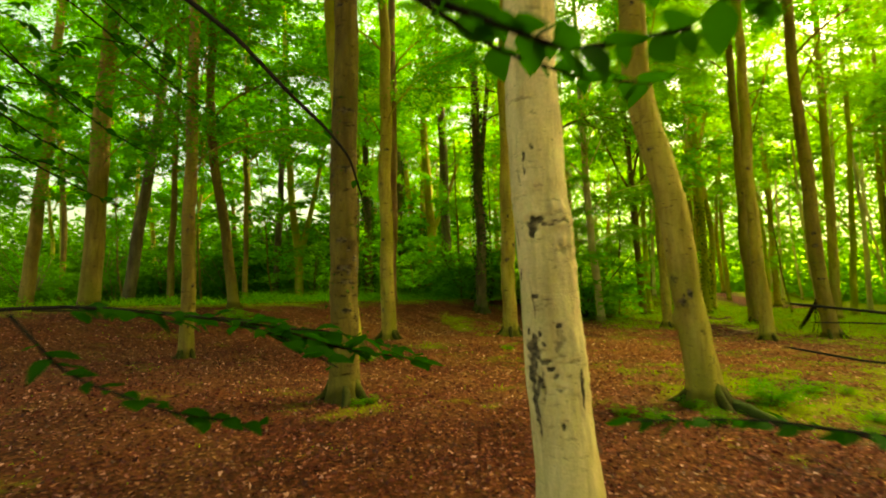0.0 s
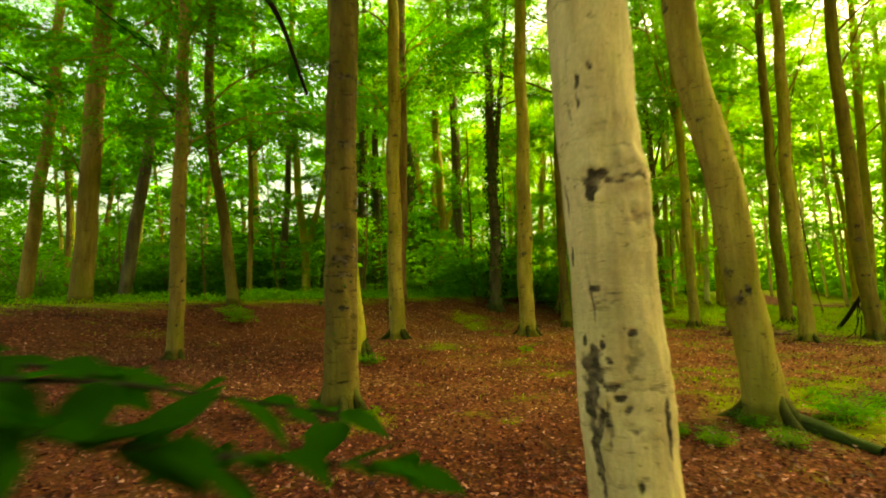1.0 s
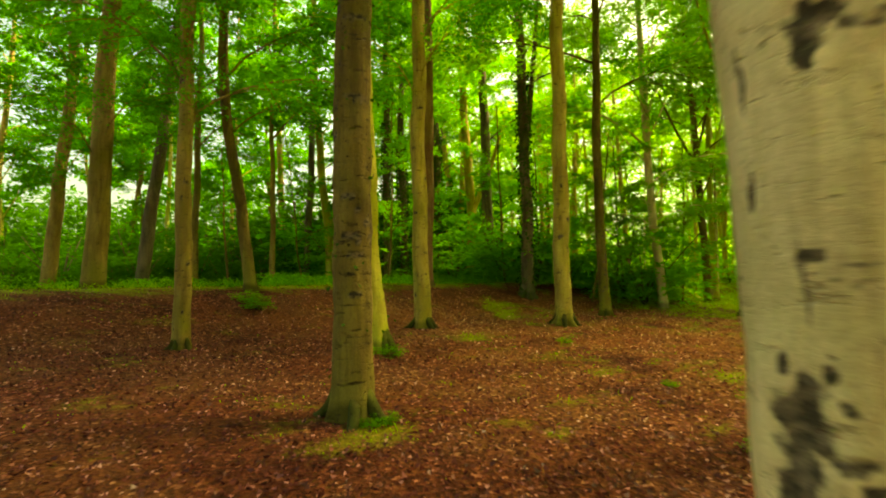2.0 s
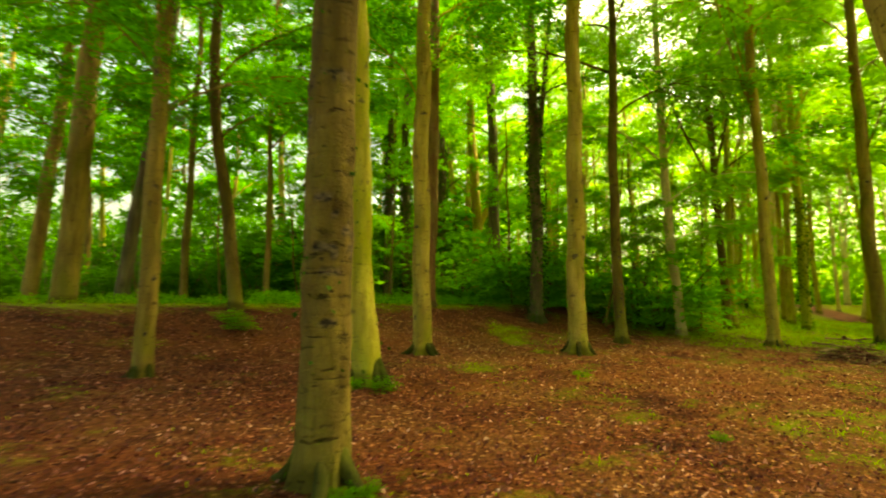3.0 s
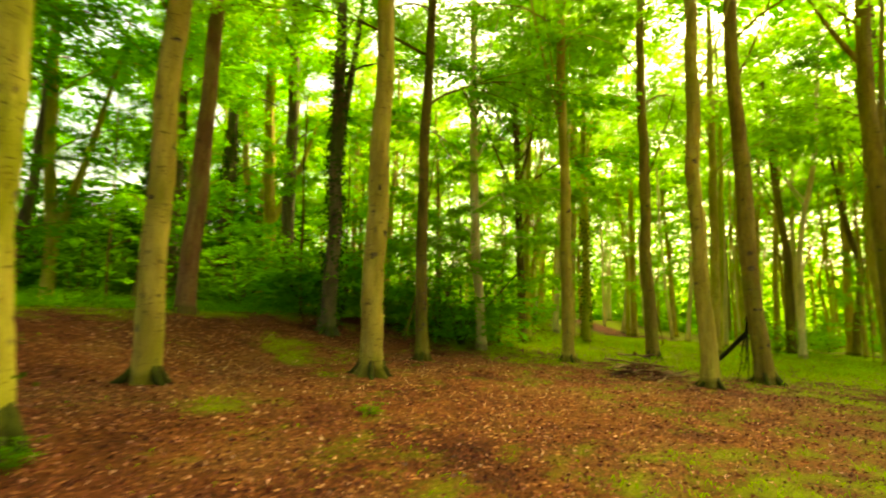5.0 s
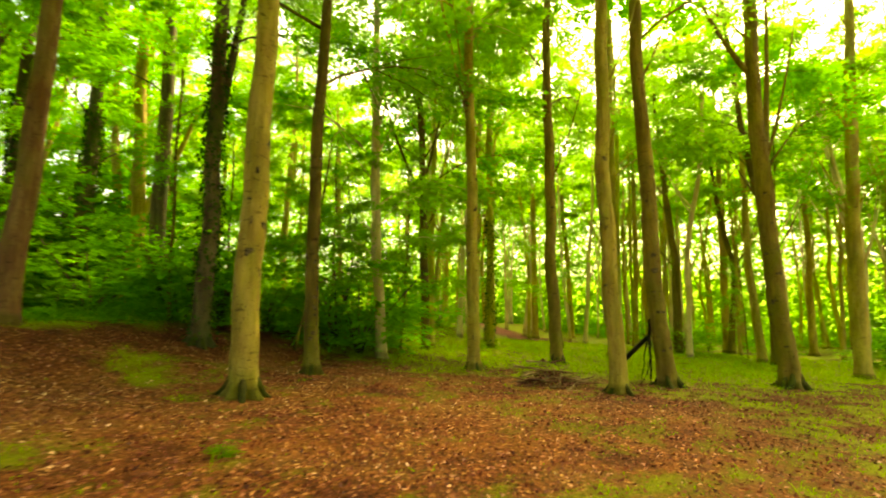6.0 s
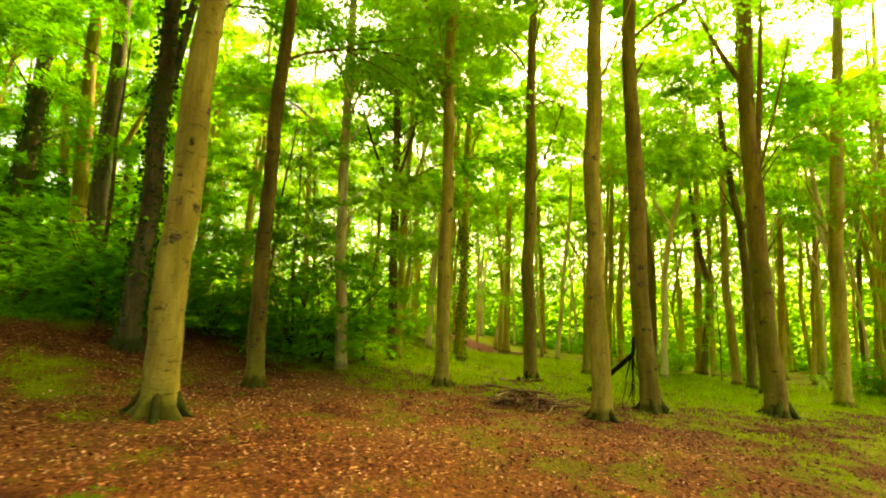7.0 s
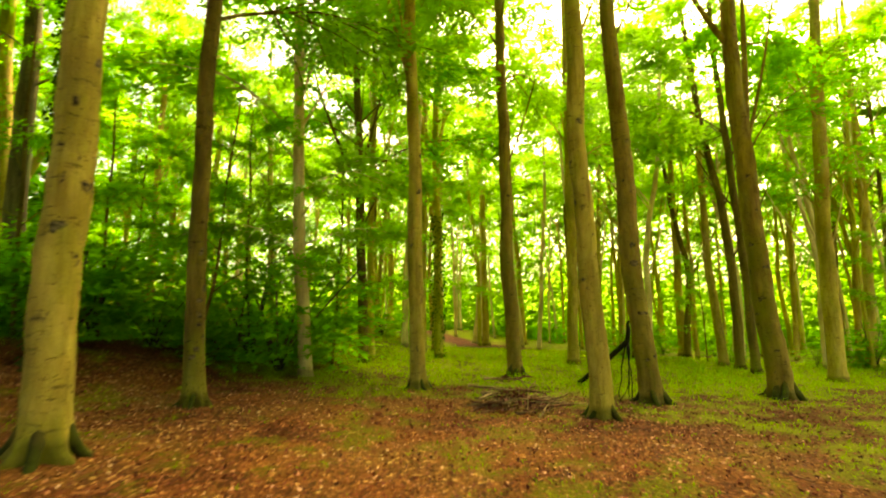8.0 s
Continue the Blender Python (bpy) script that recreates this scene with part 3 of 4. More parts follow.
# ---------------------------------------------------------------- the trees of the walk
beech(0.78, 3.12, 0.165, ((0.3, -0.01, 0.0), (1.0, -0.08, 0.02), (2.0, -0.13, 0.03), (3.3, -0.12, 0.03)), BARK_PALE, 20, 7.5, 16, near=2, reach=1.25,
      label="pale grey beech trunk with dark bark scars beside the path", flare=0.3,
      scars=((1.94, -0.75, 0.09, 0.5, -0.08, 0.0), (1.72, -0.9, 0.09, 0.4, -0.05, 0.0), (1.1, -0.8, 0.15, 0.5, -0.07, 0.0), (2.10, -1.3, 0.05, 0.5, 0.05, 0.0), (1.92, -2.15, 0.05, 0.15, 0.05, 1.0), (1.96, -2.0, 0.018, 0.25, 0.04, 0.8), (1.93, -1.58, 0.012, 0.22, 0.04, 0.6), (1.95, -1.15, 0.012, 0.25, 0.04, 0.6),
             (2.33, -2.2, 0.03, 0.05, 0.02, 0.6), (2.25, -2.25, 0.035, 0.05, 0.02, 0.6), (2.22, -2.5, 0.05, 0.05, 0.02, 0.4), (2.38, -1.9, 0.02, 0.06, 0.02, 0.5),
             (1.88, -2.88, 0.06, 0.05, 0.03, 0.9), (1.66, -2.9, 0.04, 0.05, 0.03, 0.8), (1.79, -1.17, 0.03, 0.14, 0.04, 0.35),
             (1.46, -2.46, 0.07, 0.04, 0.03, 0.8), (1.52, -2.3, 0.012, 0.12, 0.02, 0.8), (1.50, -2.0, 0.007, 0.30, 0.02, 0.4), (1.47, -1.9, 0.007, 0.30, 0.02, 0.4),
             (1.28, -1.6, 0.07, 0.20, 0.03, 0.25), (1.35, -1.58, 0.012, 0.12, 0.03, 0.7), (1.31, -2.3, 0.018, 0.07, 0.02, 0.8), (1.33, -2.75, 0.03, 0.05, 0.02, 0.8)),
      marks=((1.25, -2.2, 0.012, 0.08, 0.02, 0.7), (1.22, -2.62, 0.07, 0.24, 0.05, 0.75), (1.11, -2.72, 0.10, 0.19, 0.07, 0.85), (0.94, -2.68, 0.10, 0.12, 0.06, 0.9), (1.02, -2.50, 0.05, 0.10, 0.03, 0.6), (1.24, -1.68, 0.04, 0.14, 0.03, 0.3),
             (1.15, -2.18, 0.013, 0.20, 0.04, 1.0), (1.11, -2.02, 0.012, 0.14, 0.04, 0.9), (1.07, -1.85, 0.015, 0.10, 0.03, 0.6), (1.0, -2.3, 0.09, 0.06, 0.02, 0.5),
             (1.04, -0.97, 0.05, 0.06, 0.04, 0.9), (0.95, -0.95, 0.06, 0.06, 0.04, 0.8), (0.80, -2.6, 0.06, 0.07, 0.03, 0.8), (0.80, -1.75, 0.03, 0.08, 0.03, 0.5), (1.0, -1.75, 0.012, 0.2, 0.03, 0.4)))
beech(3.56, 7.0, 0.195, ((0.86, -0.10, 0.0), (1.55, -0.20, 0.0), (2.2, -0.28, 0.0), (2.8, -0.37, -0.01), (3.5, -0.50, -0.02), (4.1, -0.60, -0.03), (4.6, -0.67, -0.04), (5.5, -0.68, -0.05), (8, -0.45, -0.06)), BARK_TAN, 21, 8.0, 14, near=1, flare=0.15, reach=1.2,
      label="leaning beech trunk with tan bark and a mossy foot",
      scars=((1.46, -1.85, 0.06, 0.16, 0.05, 1.0), (1.3, -1.95, 0.05, 0.3, -0.05, 0.3), (1.12, 2.85, 0.09, 0.35, -0.22, 0.0), (1.15, -2.5, 0.02, 0.4, 0.03, 0.5), (1.65, -2.7, 0.08, 0.3, -0.10, 0.4)))
beech(-1.22, 7.1, 0.183, ((0.62, 0.03, 0.01), (2.03, 0.0, 0.0), (3.9, 0.09, 0.02), (5, 0.08, 0.02)), BARK_BROWN, 21, 7.5, 16, near=1, flare=0.12, reach=1.25, ivy=4.2, ivy_thick=11,
      label="brown beech trunk with green moss at its foot",
      scars=[(h, a, 0.014, w, 0.04, t) for h, a, w, t in ((3.9, -1.2, 0.7, 0.5), (3.72, -1.5, 0.5, 0.3), (3.1, -1.2, 0.8, 0.5), (3.02, -0.9, 0.4, 0.6), (2.62, -1.5, 0.5, 0.4), (2.1, -1.5, 0.35, 0.8), (2.02, -1.1, 0.6, 0.3), (1.75, -1.8, 0.5, 0.5), (1.55, -1.2, 0.6, 0.6), (1.38, -0.8, 0.4, 0.5), (1.2, -1.5, 0.6, 0.4), (0.95, -1.1, 0.5, 0.5), (0.7, -1.6, 0.5, 0.4))]
      + [(2.1, -0.6, 0.10, 0.3, -0.10, 0.0), (1.5, -2.3, 0.12, 0.35, -0.08, 0.0), (3.0, -2.2, 0.12, 0.35, -0.08, 0.0), (0.9, -0.4, 0.14, 0.3, -0.08, 0.0)])
beech(-1.66, 10.95, 0.195, ((0.8, -0.07, -0.02), (2, -0.17, -0.05), (3.2, -0.19, -0.06), (4.1, -0.215, -0.06)), BARK_OLIVE, 21, 7.5, 14, near=1, flare=0.15, reach=1.2, ivy=5.0, ivy_thick=14,
      label="yellow-green beech trunk")
beech(-1.21, 14.25, 0.18, ((1, -0.02, 0), (2.5, -0.04, 0), (5.2, 0, 0), (7.7, 0.02, 0)), BARK_TAN, 21, 6.2, 12, near=1, flare=0.15, low=((5.2, 200, 0.7, 0.1), (5.6, 330, 0.7, 0.1)),
      label="tan beech trunk with brown upper stem")
beech(-1.6, 19.6, 0.22, ((2, 0.05, 0), (6, 0.2, 0)), BARK_RED, 20, 9.5, 5, leaf=LEAF_MID, label="beech trunk with reddish peeling bark")
beech(2.23, 15.5, 0.20, ((1, -0.01, 0), (2.6, 0.03, 0), (4.8, 0.02, 0), (6.2, 0.07, -0.01)), BARK_TAN, 22, 9.0, 9, near=1,
      flare=0.36, label="straight tan beech trunk with a spreading mossy foot")
beech(-4.91, 10.62, 0.125, ((1.2, 0.03, 0.01), (4.5, 0.02, 0.01), (5.6, 0.03, 0.02)), BARK_DUN, 18, 6.0, 11, near=1, flare=0.13, low=((3.5, -75, 0.55, -0.1), (4.7, -40, 0.6, 0.0), (3.9, 40, 0.75, -0.1), (4.4, 190, 0.8, -0.1), (5.0, 310, 0.8, 0.0)), label="slim straight tan beech trunk")
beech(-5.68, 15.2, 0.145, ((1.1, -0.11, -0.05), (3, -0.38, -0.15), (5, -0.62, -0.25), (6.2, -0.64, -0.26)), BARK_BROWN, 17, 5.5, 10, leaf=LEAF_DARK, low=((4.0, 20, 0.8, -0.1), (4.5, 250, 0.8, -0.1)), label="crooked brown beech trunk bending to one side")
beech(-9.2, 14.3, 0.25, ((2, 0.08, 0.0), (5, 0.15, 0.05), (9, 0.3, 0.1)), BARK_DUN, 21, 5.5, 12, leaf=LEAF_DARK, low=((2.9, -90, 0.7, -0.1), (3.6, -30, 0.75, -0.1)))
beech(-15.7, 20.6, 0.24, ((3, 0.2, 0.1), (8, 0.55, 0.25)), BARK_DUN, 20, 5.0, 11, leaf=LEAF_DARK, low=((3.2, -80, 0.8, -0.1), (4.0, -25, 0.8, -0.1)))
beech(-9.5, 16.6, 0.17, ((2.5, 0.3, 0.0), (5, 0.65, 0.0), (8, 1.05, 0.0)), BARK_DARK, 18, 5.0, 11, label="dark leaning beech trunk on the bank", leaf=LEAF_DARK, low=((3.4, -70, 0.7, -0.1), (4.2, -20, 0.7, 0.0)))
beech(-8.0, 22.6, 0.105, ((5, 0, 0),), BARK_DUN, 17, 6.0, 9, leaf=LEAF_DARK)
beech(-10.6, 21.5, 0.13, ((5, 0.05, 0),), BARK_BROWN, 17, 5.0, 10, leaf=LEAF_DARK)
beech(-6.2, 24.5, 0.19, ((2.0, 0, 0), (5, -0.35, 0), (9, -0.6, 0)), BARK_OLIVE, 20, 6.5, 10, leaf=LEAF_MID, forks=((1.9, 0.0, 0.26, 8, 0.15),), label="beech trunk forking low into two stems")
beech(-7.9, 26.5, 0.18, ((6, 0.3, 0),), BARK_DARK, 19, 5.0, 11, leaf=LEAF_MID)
beech(0.75, 25.6, 0.25, ((4, -0.05, 0), (8, -0.1, 0)), BARK_DARK, 21, 7.0, 11, label="dark brown beech trunk on the bank")
beech(1.82, 20.5, 0.20, ((2.2, 0.1, 0), (4.1, 0.06, 0), (5.5, 0.08, 0)), BARK_DARK, 21, 6.5, 11, near=1, ivy=8.0, ivy_thick=150, forks=((4.8, 0.5, 0.16, 9, 0.12),), label="dark ivy-clad beech trunk forking above head height")
beech(-0.25, 28.5, 0.25, ((3, 0.3, 0), (6, 0.1, 0)), BARK_TAN, 21, 8.0, 6, forks=((3.6, 0.0, 0.45, 6, 0.15),), label="forked tan beech trunk on the bank")
beech(-2.1, 31.5, 0.36, ((6, 0.1, 0),), BARK_DARK, 16, 7.0, 8, ivy=8.5, label="beech trunk wrapped in thick dark ivy")
beech(-3.9, 25.5, 0.2, ((6, 0.1, 0),), BARK_DARK, 15, 7.5, 7, leaf=LEAF_MID, ivy=7.5, label="slim beech trunk wrapped in dark ivy")
beech(-3.2, 26.6, 0.22, ((6, -0.1, 0),), BARK_DARK, 15, 7.5, 7, leaf=LEAF_MID, ivy=7.0, label="slim beech trunk wrapped in dark ivy")
beech(3.91, 18.16, 0.14, ((2, -0.07, 0.02), (4.4, -0.07, 0.02), (6.9, 0.02, 0)), BARK_BROWN, 20, 5.8, 16, near=1, reach=1.1, label="slim dark reddish-brown beech trunk")
beech(7.0, 22.1, 0.165, ((3.2, -0.2, 0.07), (5.7, -0.29, 0.11)), BARK_PALE, 20, 4.5, 17, reach=1.1, low=((2.9, 200, 0.65, -0.35), (3.2, 330, 0.65, -0.35), (3.6, 90, 0.7, -0.2), (3.9, 270, 0.7, -0.2)), label="pale grey beech trunk with drooping limbs")
beech(10.2, 25.7, 0.17, ((2.8, -0.07, 0.03), (5, -0.11, 0.05), (8.4, -0.21, 0.1)), BARK_BROWN, 20, 6.5, 18, leaf=LEAF_MID, forks=((6.0, 2.6, 0.45, 6, 0.07), (6.6, 0.3, 0.35, 6, 0.07)), label="beech trunk with steep forking limbs")
beech(10.9, 26.6, 0.13, ((4, -0.05, 0), (8, 0.1, 0)), BARK_OLIVE, 19, 7.0, 9)
beech(8.45, 19.1, 0.16, ((2.3, -0.01, 0.01), (4.8, -0.03, 0.02), (7.5, -0.07, 0.04)), BARK_TAN, 21, 8.0, 13, near=1, forks=((6.8, 2.4, 0.25, 7, 0.06),), label="straight tan beech trunk with a dark foot")
beech(16.4, 32.8, 0.155, ((5, 0.05, 0),), BARK_TAN, 20, 7.0, 10)
beech(14.3, 27.4, 0.19, ((3.2, 0.03, -0.02), (8.3, 0.02, 0)), BARK_OLIVE, 21, 8.0, 13, ivy=6.0, ivy_thick=110, forks=((8.0, 0.6, 0.4, 6, 0.09),), label="ivy-speckled beech trunk forking high up")
beech(12.75, 20.9, 0.20, ((2.7, -0.09, 0.07), (6.3, -0.07, 0.06), (10, -0.07, 0.06)), BARK_DUN, 22, 8.5, 17, near=1, label="straight dark beech trunk in grass")
beech(18.5, 24.1, 0.21, ((5.6, 0.13, -0.14), (10.4, 0.2, -0.22)), BARK_TAN, 23, 8.5, 20, reach=1.2)
beech(9.5, 15.03, 0.165, ((1.3, -0.02, 0.02), (3.1, -0.1, 0.11), (5.1, -0.08, 0.1), (6.7, -0.05, 0.06)), BARK_TAN, 22, 10.0, 8, near=1, label="tall slim beech trunk beside a stick pile")
beech(12.0, 15.9, 0.205, ((2.45, -0.11, 0.15), (4.9, -0.14, 0.2), (7.6, -0.18, 0.25)), BARK_DUN, 22, 8.8, 11, near=1, label="tall brown beech trunk with a dead branch against it")
beech(16.2, 15.4, 0.25, ((2.8, -0.08, 0.17), (5.9, -0.12, 0.26)), BARK_DUN, 22, 8.5, 13, near=1, forks=((5.6, 0.0, 0.18, 8, 0.10), (6.0, -0.7, 0.32, 5.5, 0.05), (8.9, 2.6, 0.6, 4.0, 0.09)), leaf=LEAF_MID, low=((5.8, -30, 0.8, 0.1),), label="dark beech trunk forking into two upright limbs")
beech(23.4, 17.0, 0.26, ((3.4, 0.04, -0.12), (5.4, 0.05, -0.12), (8.6, 0.15, -0.4)), BARK_TAN, 23, 8.0, 14, leaf=LEAF_MID, low=((5.8, 160, 0.7, -0.05), (6.6, 240, 0.7, -0.1)), label="tan beech trunk with wide level limbs")
beech(25.7, 21.4, 0.19, ((3.7, 0.04, -0.07), (7.5, -0.06, 0.11), (11, -0.29, 0.55)), BARK_BROWN, 22, 8.0, 14)
beech(23.6, 19.7, 0.165, ((3.5, 0, 0), (6.8, -0.06, 0.11)), BARK_BROWN, 22, 8.0, 14)
beech(33.1, 28.8, 0.26, ((5.3, 0.05, -0.08), (12, 0.12, -0.18)), BARK_TAN, 22, 6.0, 11)
beech(25.0, 38.1, 0.22, ((4.3, 0, 0),), BARK_TAN, 21, 7.0, 10)
beech(33.6, 19.4, 0.24, ((4, 0.09, -0.3), (8.8, 0.2, -0.56)), BARK_TAN, 21, 6.0, 11)
beech(38.0, 21.4, 0.19, ((6, 0.16, -0.45),), BARK_TAN, 20, 6.0, 10)
beech(52.0, 30.5, 0.26, ((8, 0.1, -0.3),), BARK_TAN, 21, 6.0, 10)
# two unseen trees added right of the walk to shade floor and trunk
beech(7.3, 5.1, 0.22, ((5, 0.1, 0.1),), BARK_TAN, 20, 6.5, 13, reach=1.2)
beech(12.0, 9.3, 0.23, ((5, 0.1, 0.1),), BARK_TAN, 20, 7.0, 14, reach=1.2)
beech(4.5, 36.0, 0.17, ((5, 0, 0),), BARK_TAN, 20, 6.0, 18)
beech(-0.9, 33.5, 0.19, ((5, 0.3, 0), (9, 0.5, 0)), BARK_TAN, 20, 6.0, 10)
beech(15.9, 31.4, 0.17, ((6, 0.2, 0),), BARK_TAN, 20, 6.0, 10)


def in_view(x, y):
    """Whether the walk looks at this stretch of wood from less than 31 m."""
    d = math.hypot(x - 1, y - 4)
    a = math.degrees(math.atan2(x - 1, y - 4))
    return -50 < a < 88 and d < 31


def understorey():
    """Young beeches in layered sprays, round the foot of the bank and deeper in."""
    rng = random.Random(61)
    for x, y in ((-13.4, 23.2), (-10.2, 23.5), (-7.2, 24.0), (-4.4, 23.8), (-3.2, 21.5), (1.2, 22.6), (2.6, 23.4), (4.3, 21.8), (5.6, 23.2), (6.9, 24.3), (8.4, 24.0), (3.2, 25.8), (12.2, 29.5), (19.5, 28.5), (28.5, 24.5), (30.0, 17.0)):
        beech(x, y, rng.uniform(0.025, 0.045), ((1.5, rng.gauss(0, 0.15), rng.gauss(0, 0.1)),), BARK_BROWN, rng.uniform(4.5, 8.0), 1.5, 8, reach=rng.uniform(0.42, 0.6), slim=True,
              label="young beech sapling with layered leafy sprays", group="saplings under the trees")


understorey()


def far_trees(count, slim_count):
    """The rest of the wood: full trees, few where it ends to the left, and slender bare stems far ahead; those out of
    view are added for shade.
    """
    rng = random.Random(7)
    placed = []
    tries = 0
    while len(placed) < count and tries < 6000:
        tries += 1
        d, a = 7 + 43 * rng.random() ** 0.8, rng.uniform(-180, 180)
        x, y = 2 + d * math.sin(radians(a)), 6 + d * math.cos(radians(a))
        ahead = -55 < a < 92
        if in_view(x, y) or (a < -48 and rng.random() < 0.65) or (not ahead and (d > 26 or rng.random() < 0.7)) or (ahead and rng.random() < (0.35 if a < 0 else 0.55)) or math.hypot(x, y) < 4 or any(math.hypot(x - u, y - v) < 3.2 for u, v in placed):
            continue
        placed.append((x, y))
        beech(x, y, rng.uniform(0.12, 0.27), ((5, rng.gauss(0, 0.2), rng.gauss(0, 0.2)), (10, rng.gauss(0, 0.4), rng.gauss(0, 0.4))),
              rng.choice((BARK_TAN, BARK_BROWN, BARK_OLIVE, BARK_TAN)), rng.uniform(17, 21), rng.uniform(8, 11) if ahead and x > 6 else rng.uniform(5, 8.5), 6 if ahead and x > 8 else 9 if ahead else 4, reach=1.25 if ahead else 1.4)
    while len(placed) < count + slim_count and tries < 9000:
        tries += 1
        d, a = rng.uniform(27, 60), rng.uniform(-4, 92)
        x, y = 2 + d * math.sin(radians(a)), 6 + d * math.cos(radians(a))
        if any(math.hypot(x - u, y - v) < 1.6 for u, v in placed):
            continue
        placed.append((x, y))
        lean = rng.gauss(0, 0.25)
        beech(x, y, rng.uniform(0.08, 0.17), ((5, lean, rng.gauss(0, 0.2)), (10, 2.2 * lean, rng.gauss(0, 0.4))),
              rng.choice((BARK_TAN, BARK_OLIVE, BARK_PALE)), rng.uniform(15, 20), rng.uniform(7.5, 11), 3, reach=1.05, slim=True,
              forks=[(rng.uniform(3.5, 8), rng.uniform(0, 6), rng.uniform(0.25, 0.75), rng.uniform(3, 6), 0.05) for _ in range(rng.randint(1, 4))],
              label="slender young beech with a long bare stem")


far_trees(60, 112)


# ---------------------------------------------------------------- undergrowth
def bush_shape(seed, count, leaf):
    """Six bent stems, each by itself, and their leaves in thin level sprays."""
    rng = np.random.default_rng(seed)
    wood, place, way = [], [], []
    stems, sprays = 6, 10
    for k in range(stems):
        a, lean = 6.28 * k / stems + rng.normal(0, 0.4), rng.uniform(0.1, 0.75)
        s = np.linspace(0, 1, 5)
        tall = rng.uniform(0.55, 1.05)
        out = np.array([math.cos(a), math.sin(a), 0])
        path = out * (np.sin(lean) * s ** 1.2)[:, None] * tall + np.array([0, 0, 1.0]) * (tall * s * math.cos(lean * 0.7))[:, None]
        path[0, 2] = -0.06
        wood.append(tube(path, 0.012 * (1 - 0.7 * s) + 0.002, 4))
        for j in range(sprays):
            q = rng.uniform(0.08, 1)
            root = np.array([np.interp(q, s, path[:, c]) for c in range(3)])
            b = a + rng.normal(0, 1.3)
            d = np.array([math.cos(b), math.sin(b), rng.normal(0.0, 0.16)])
            m = count // stems // sprays
            u = rng.uniform(0, rng.uniform(0.35, 0.75), (m, 1))
            sd = np.array([-d[1], d[0], 0]) * rng.normal(0, 0.13, (m, 1)) * (1.2 - u)
            at = root + d * u + sd + np.array([0, 0, 1]) * (rng.normal(0, 0.016, (m, 1)) - 0.12 * u * u)
            at[:, 2] = np.maximum(at[:, 2], 0.01)
            place.append(at)
            way.append(d + 2 * sd)
    return wood, leaves(rng, np.concatenate(place), np.concatenate(way), leaf, leaf * 0.7, 0.45, plain=True)


BUSH = [bush_shape(300 + k, 1860, 0.069) for k in range(4)]
BUSH_MESHES = {}


def shrub(k, x, y, size, leaf, label, name="shrub", squash=1.0):
    key = (k % 4, leaf.name)
    if key not in BUSH_MESHES:
        BUSH_MESHES[key] = ([mesh_of("stem", *w, BARK_DARK, True) for w in BUSH[k % 4][0]], mesh_of("foliage", *BUSH[k % 4][1], leaf))
    root = thing(name, x, y, label, "shrub", "undergrowth")
    m = pose(0, 0, 0, 0, 0, 77 * k) @ Matrix.Diagonal((size * 1.2, size * 1.2, size * squash, 1))
    for w in BUSH_MESHES[key][0]:
        part("stem", w, root, at=m)
    part("foliage", BUSH_MESHES[key][1], root, at=m)
    return root


def undergrowth():
    rng = random.Random(21)
    for k in range(36):                                   # the dark thicket along the bank
        q = k / 35
        x = -25 + 26 * q + rng.gauss(0, 0.8)
        y = 22.5 + 3.5 * q + rng.uniform(0, 7)
        # leaf tone darkens to the left, with shade put into it
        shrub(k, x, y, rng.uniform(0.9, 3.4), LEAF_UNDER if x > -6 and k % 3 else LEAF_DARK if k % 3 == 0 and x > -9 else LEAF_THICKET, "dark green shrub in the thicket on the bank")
    for k in range(40):                                   # taller hazel behind it
        q = k / 39
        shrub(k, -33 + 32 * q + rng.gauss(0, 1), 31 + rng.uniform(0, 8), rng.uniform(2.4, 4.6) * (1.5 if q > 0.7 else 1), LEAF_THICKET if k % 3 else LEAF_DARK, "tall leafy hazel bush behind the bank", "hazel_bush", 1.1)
    for k in range(11):                                   # low saplings behind the slim trunks
        x = 0.8 + 7.2 * k / 10 + rng.gauss(0, 0.3)
        y = 22.0 + 2.6 * rng.random() + 0.1 * x
        shrub(k, x, y, rng.uniform(1.5, 3.0), LEAF_SAPLING if k % 4 else LEAF_MID, "dense low beech sapling with green leaves", "sapling")
    for k in range(40):                                   # paler growth farther into the wood, open along the old path
        a, d = radians(2 + 88 * k / 39 + rng.gauss(0, 1)), rng.uniform(31, 56)
        if 27 < math.degrees(a) < 41:
            continue
        shrub(k, 2 + d * math.sin(a), 6 + d * math.cos(a), rng.uniform(0.9, 2.6), LEAF if k % 5 < 3 else LEAF_MID, "green shrub deep in the wood")


undergrowth()


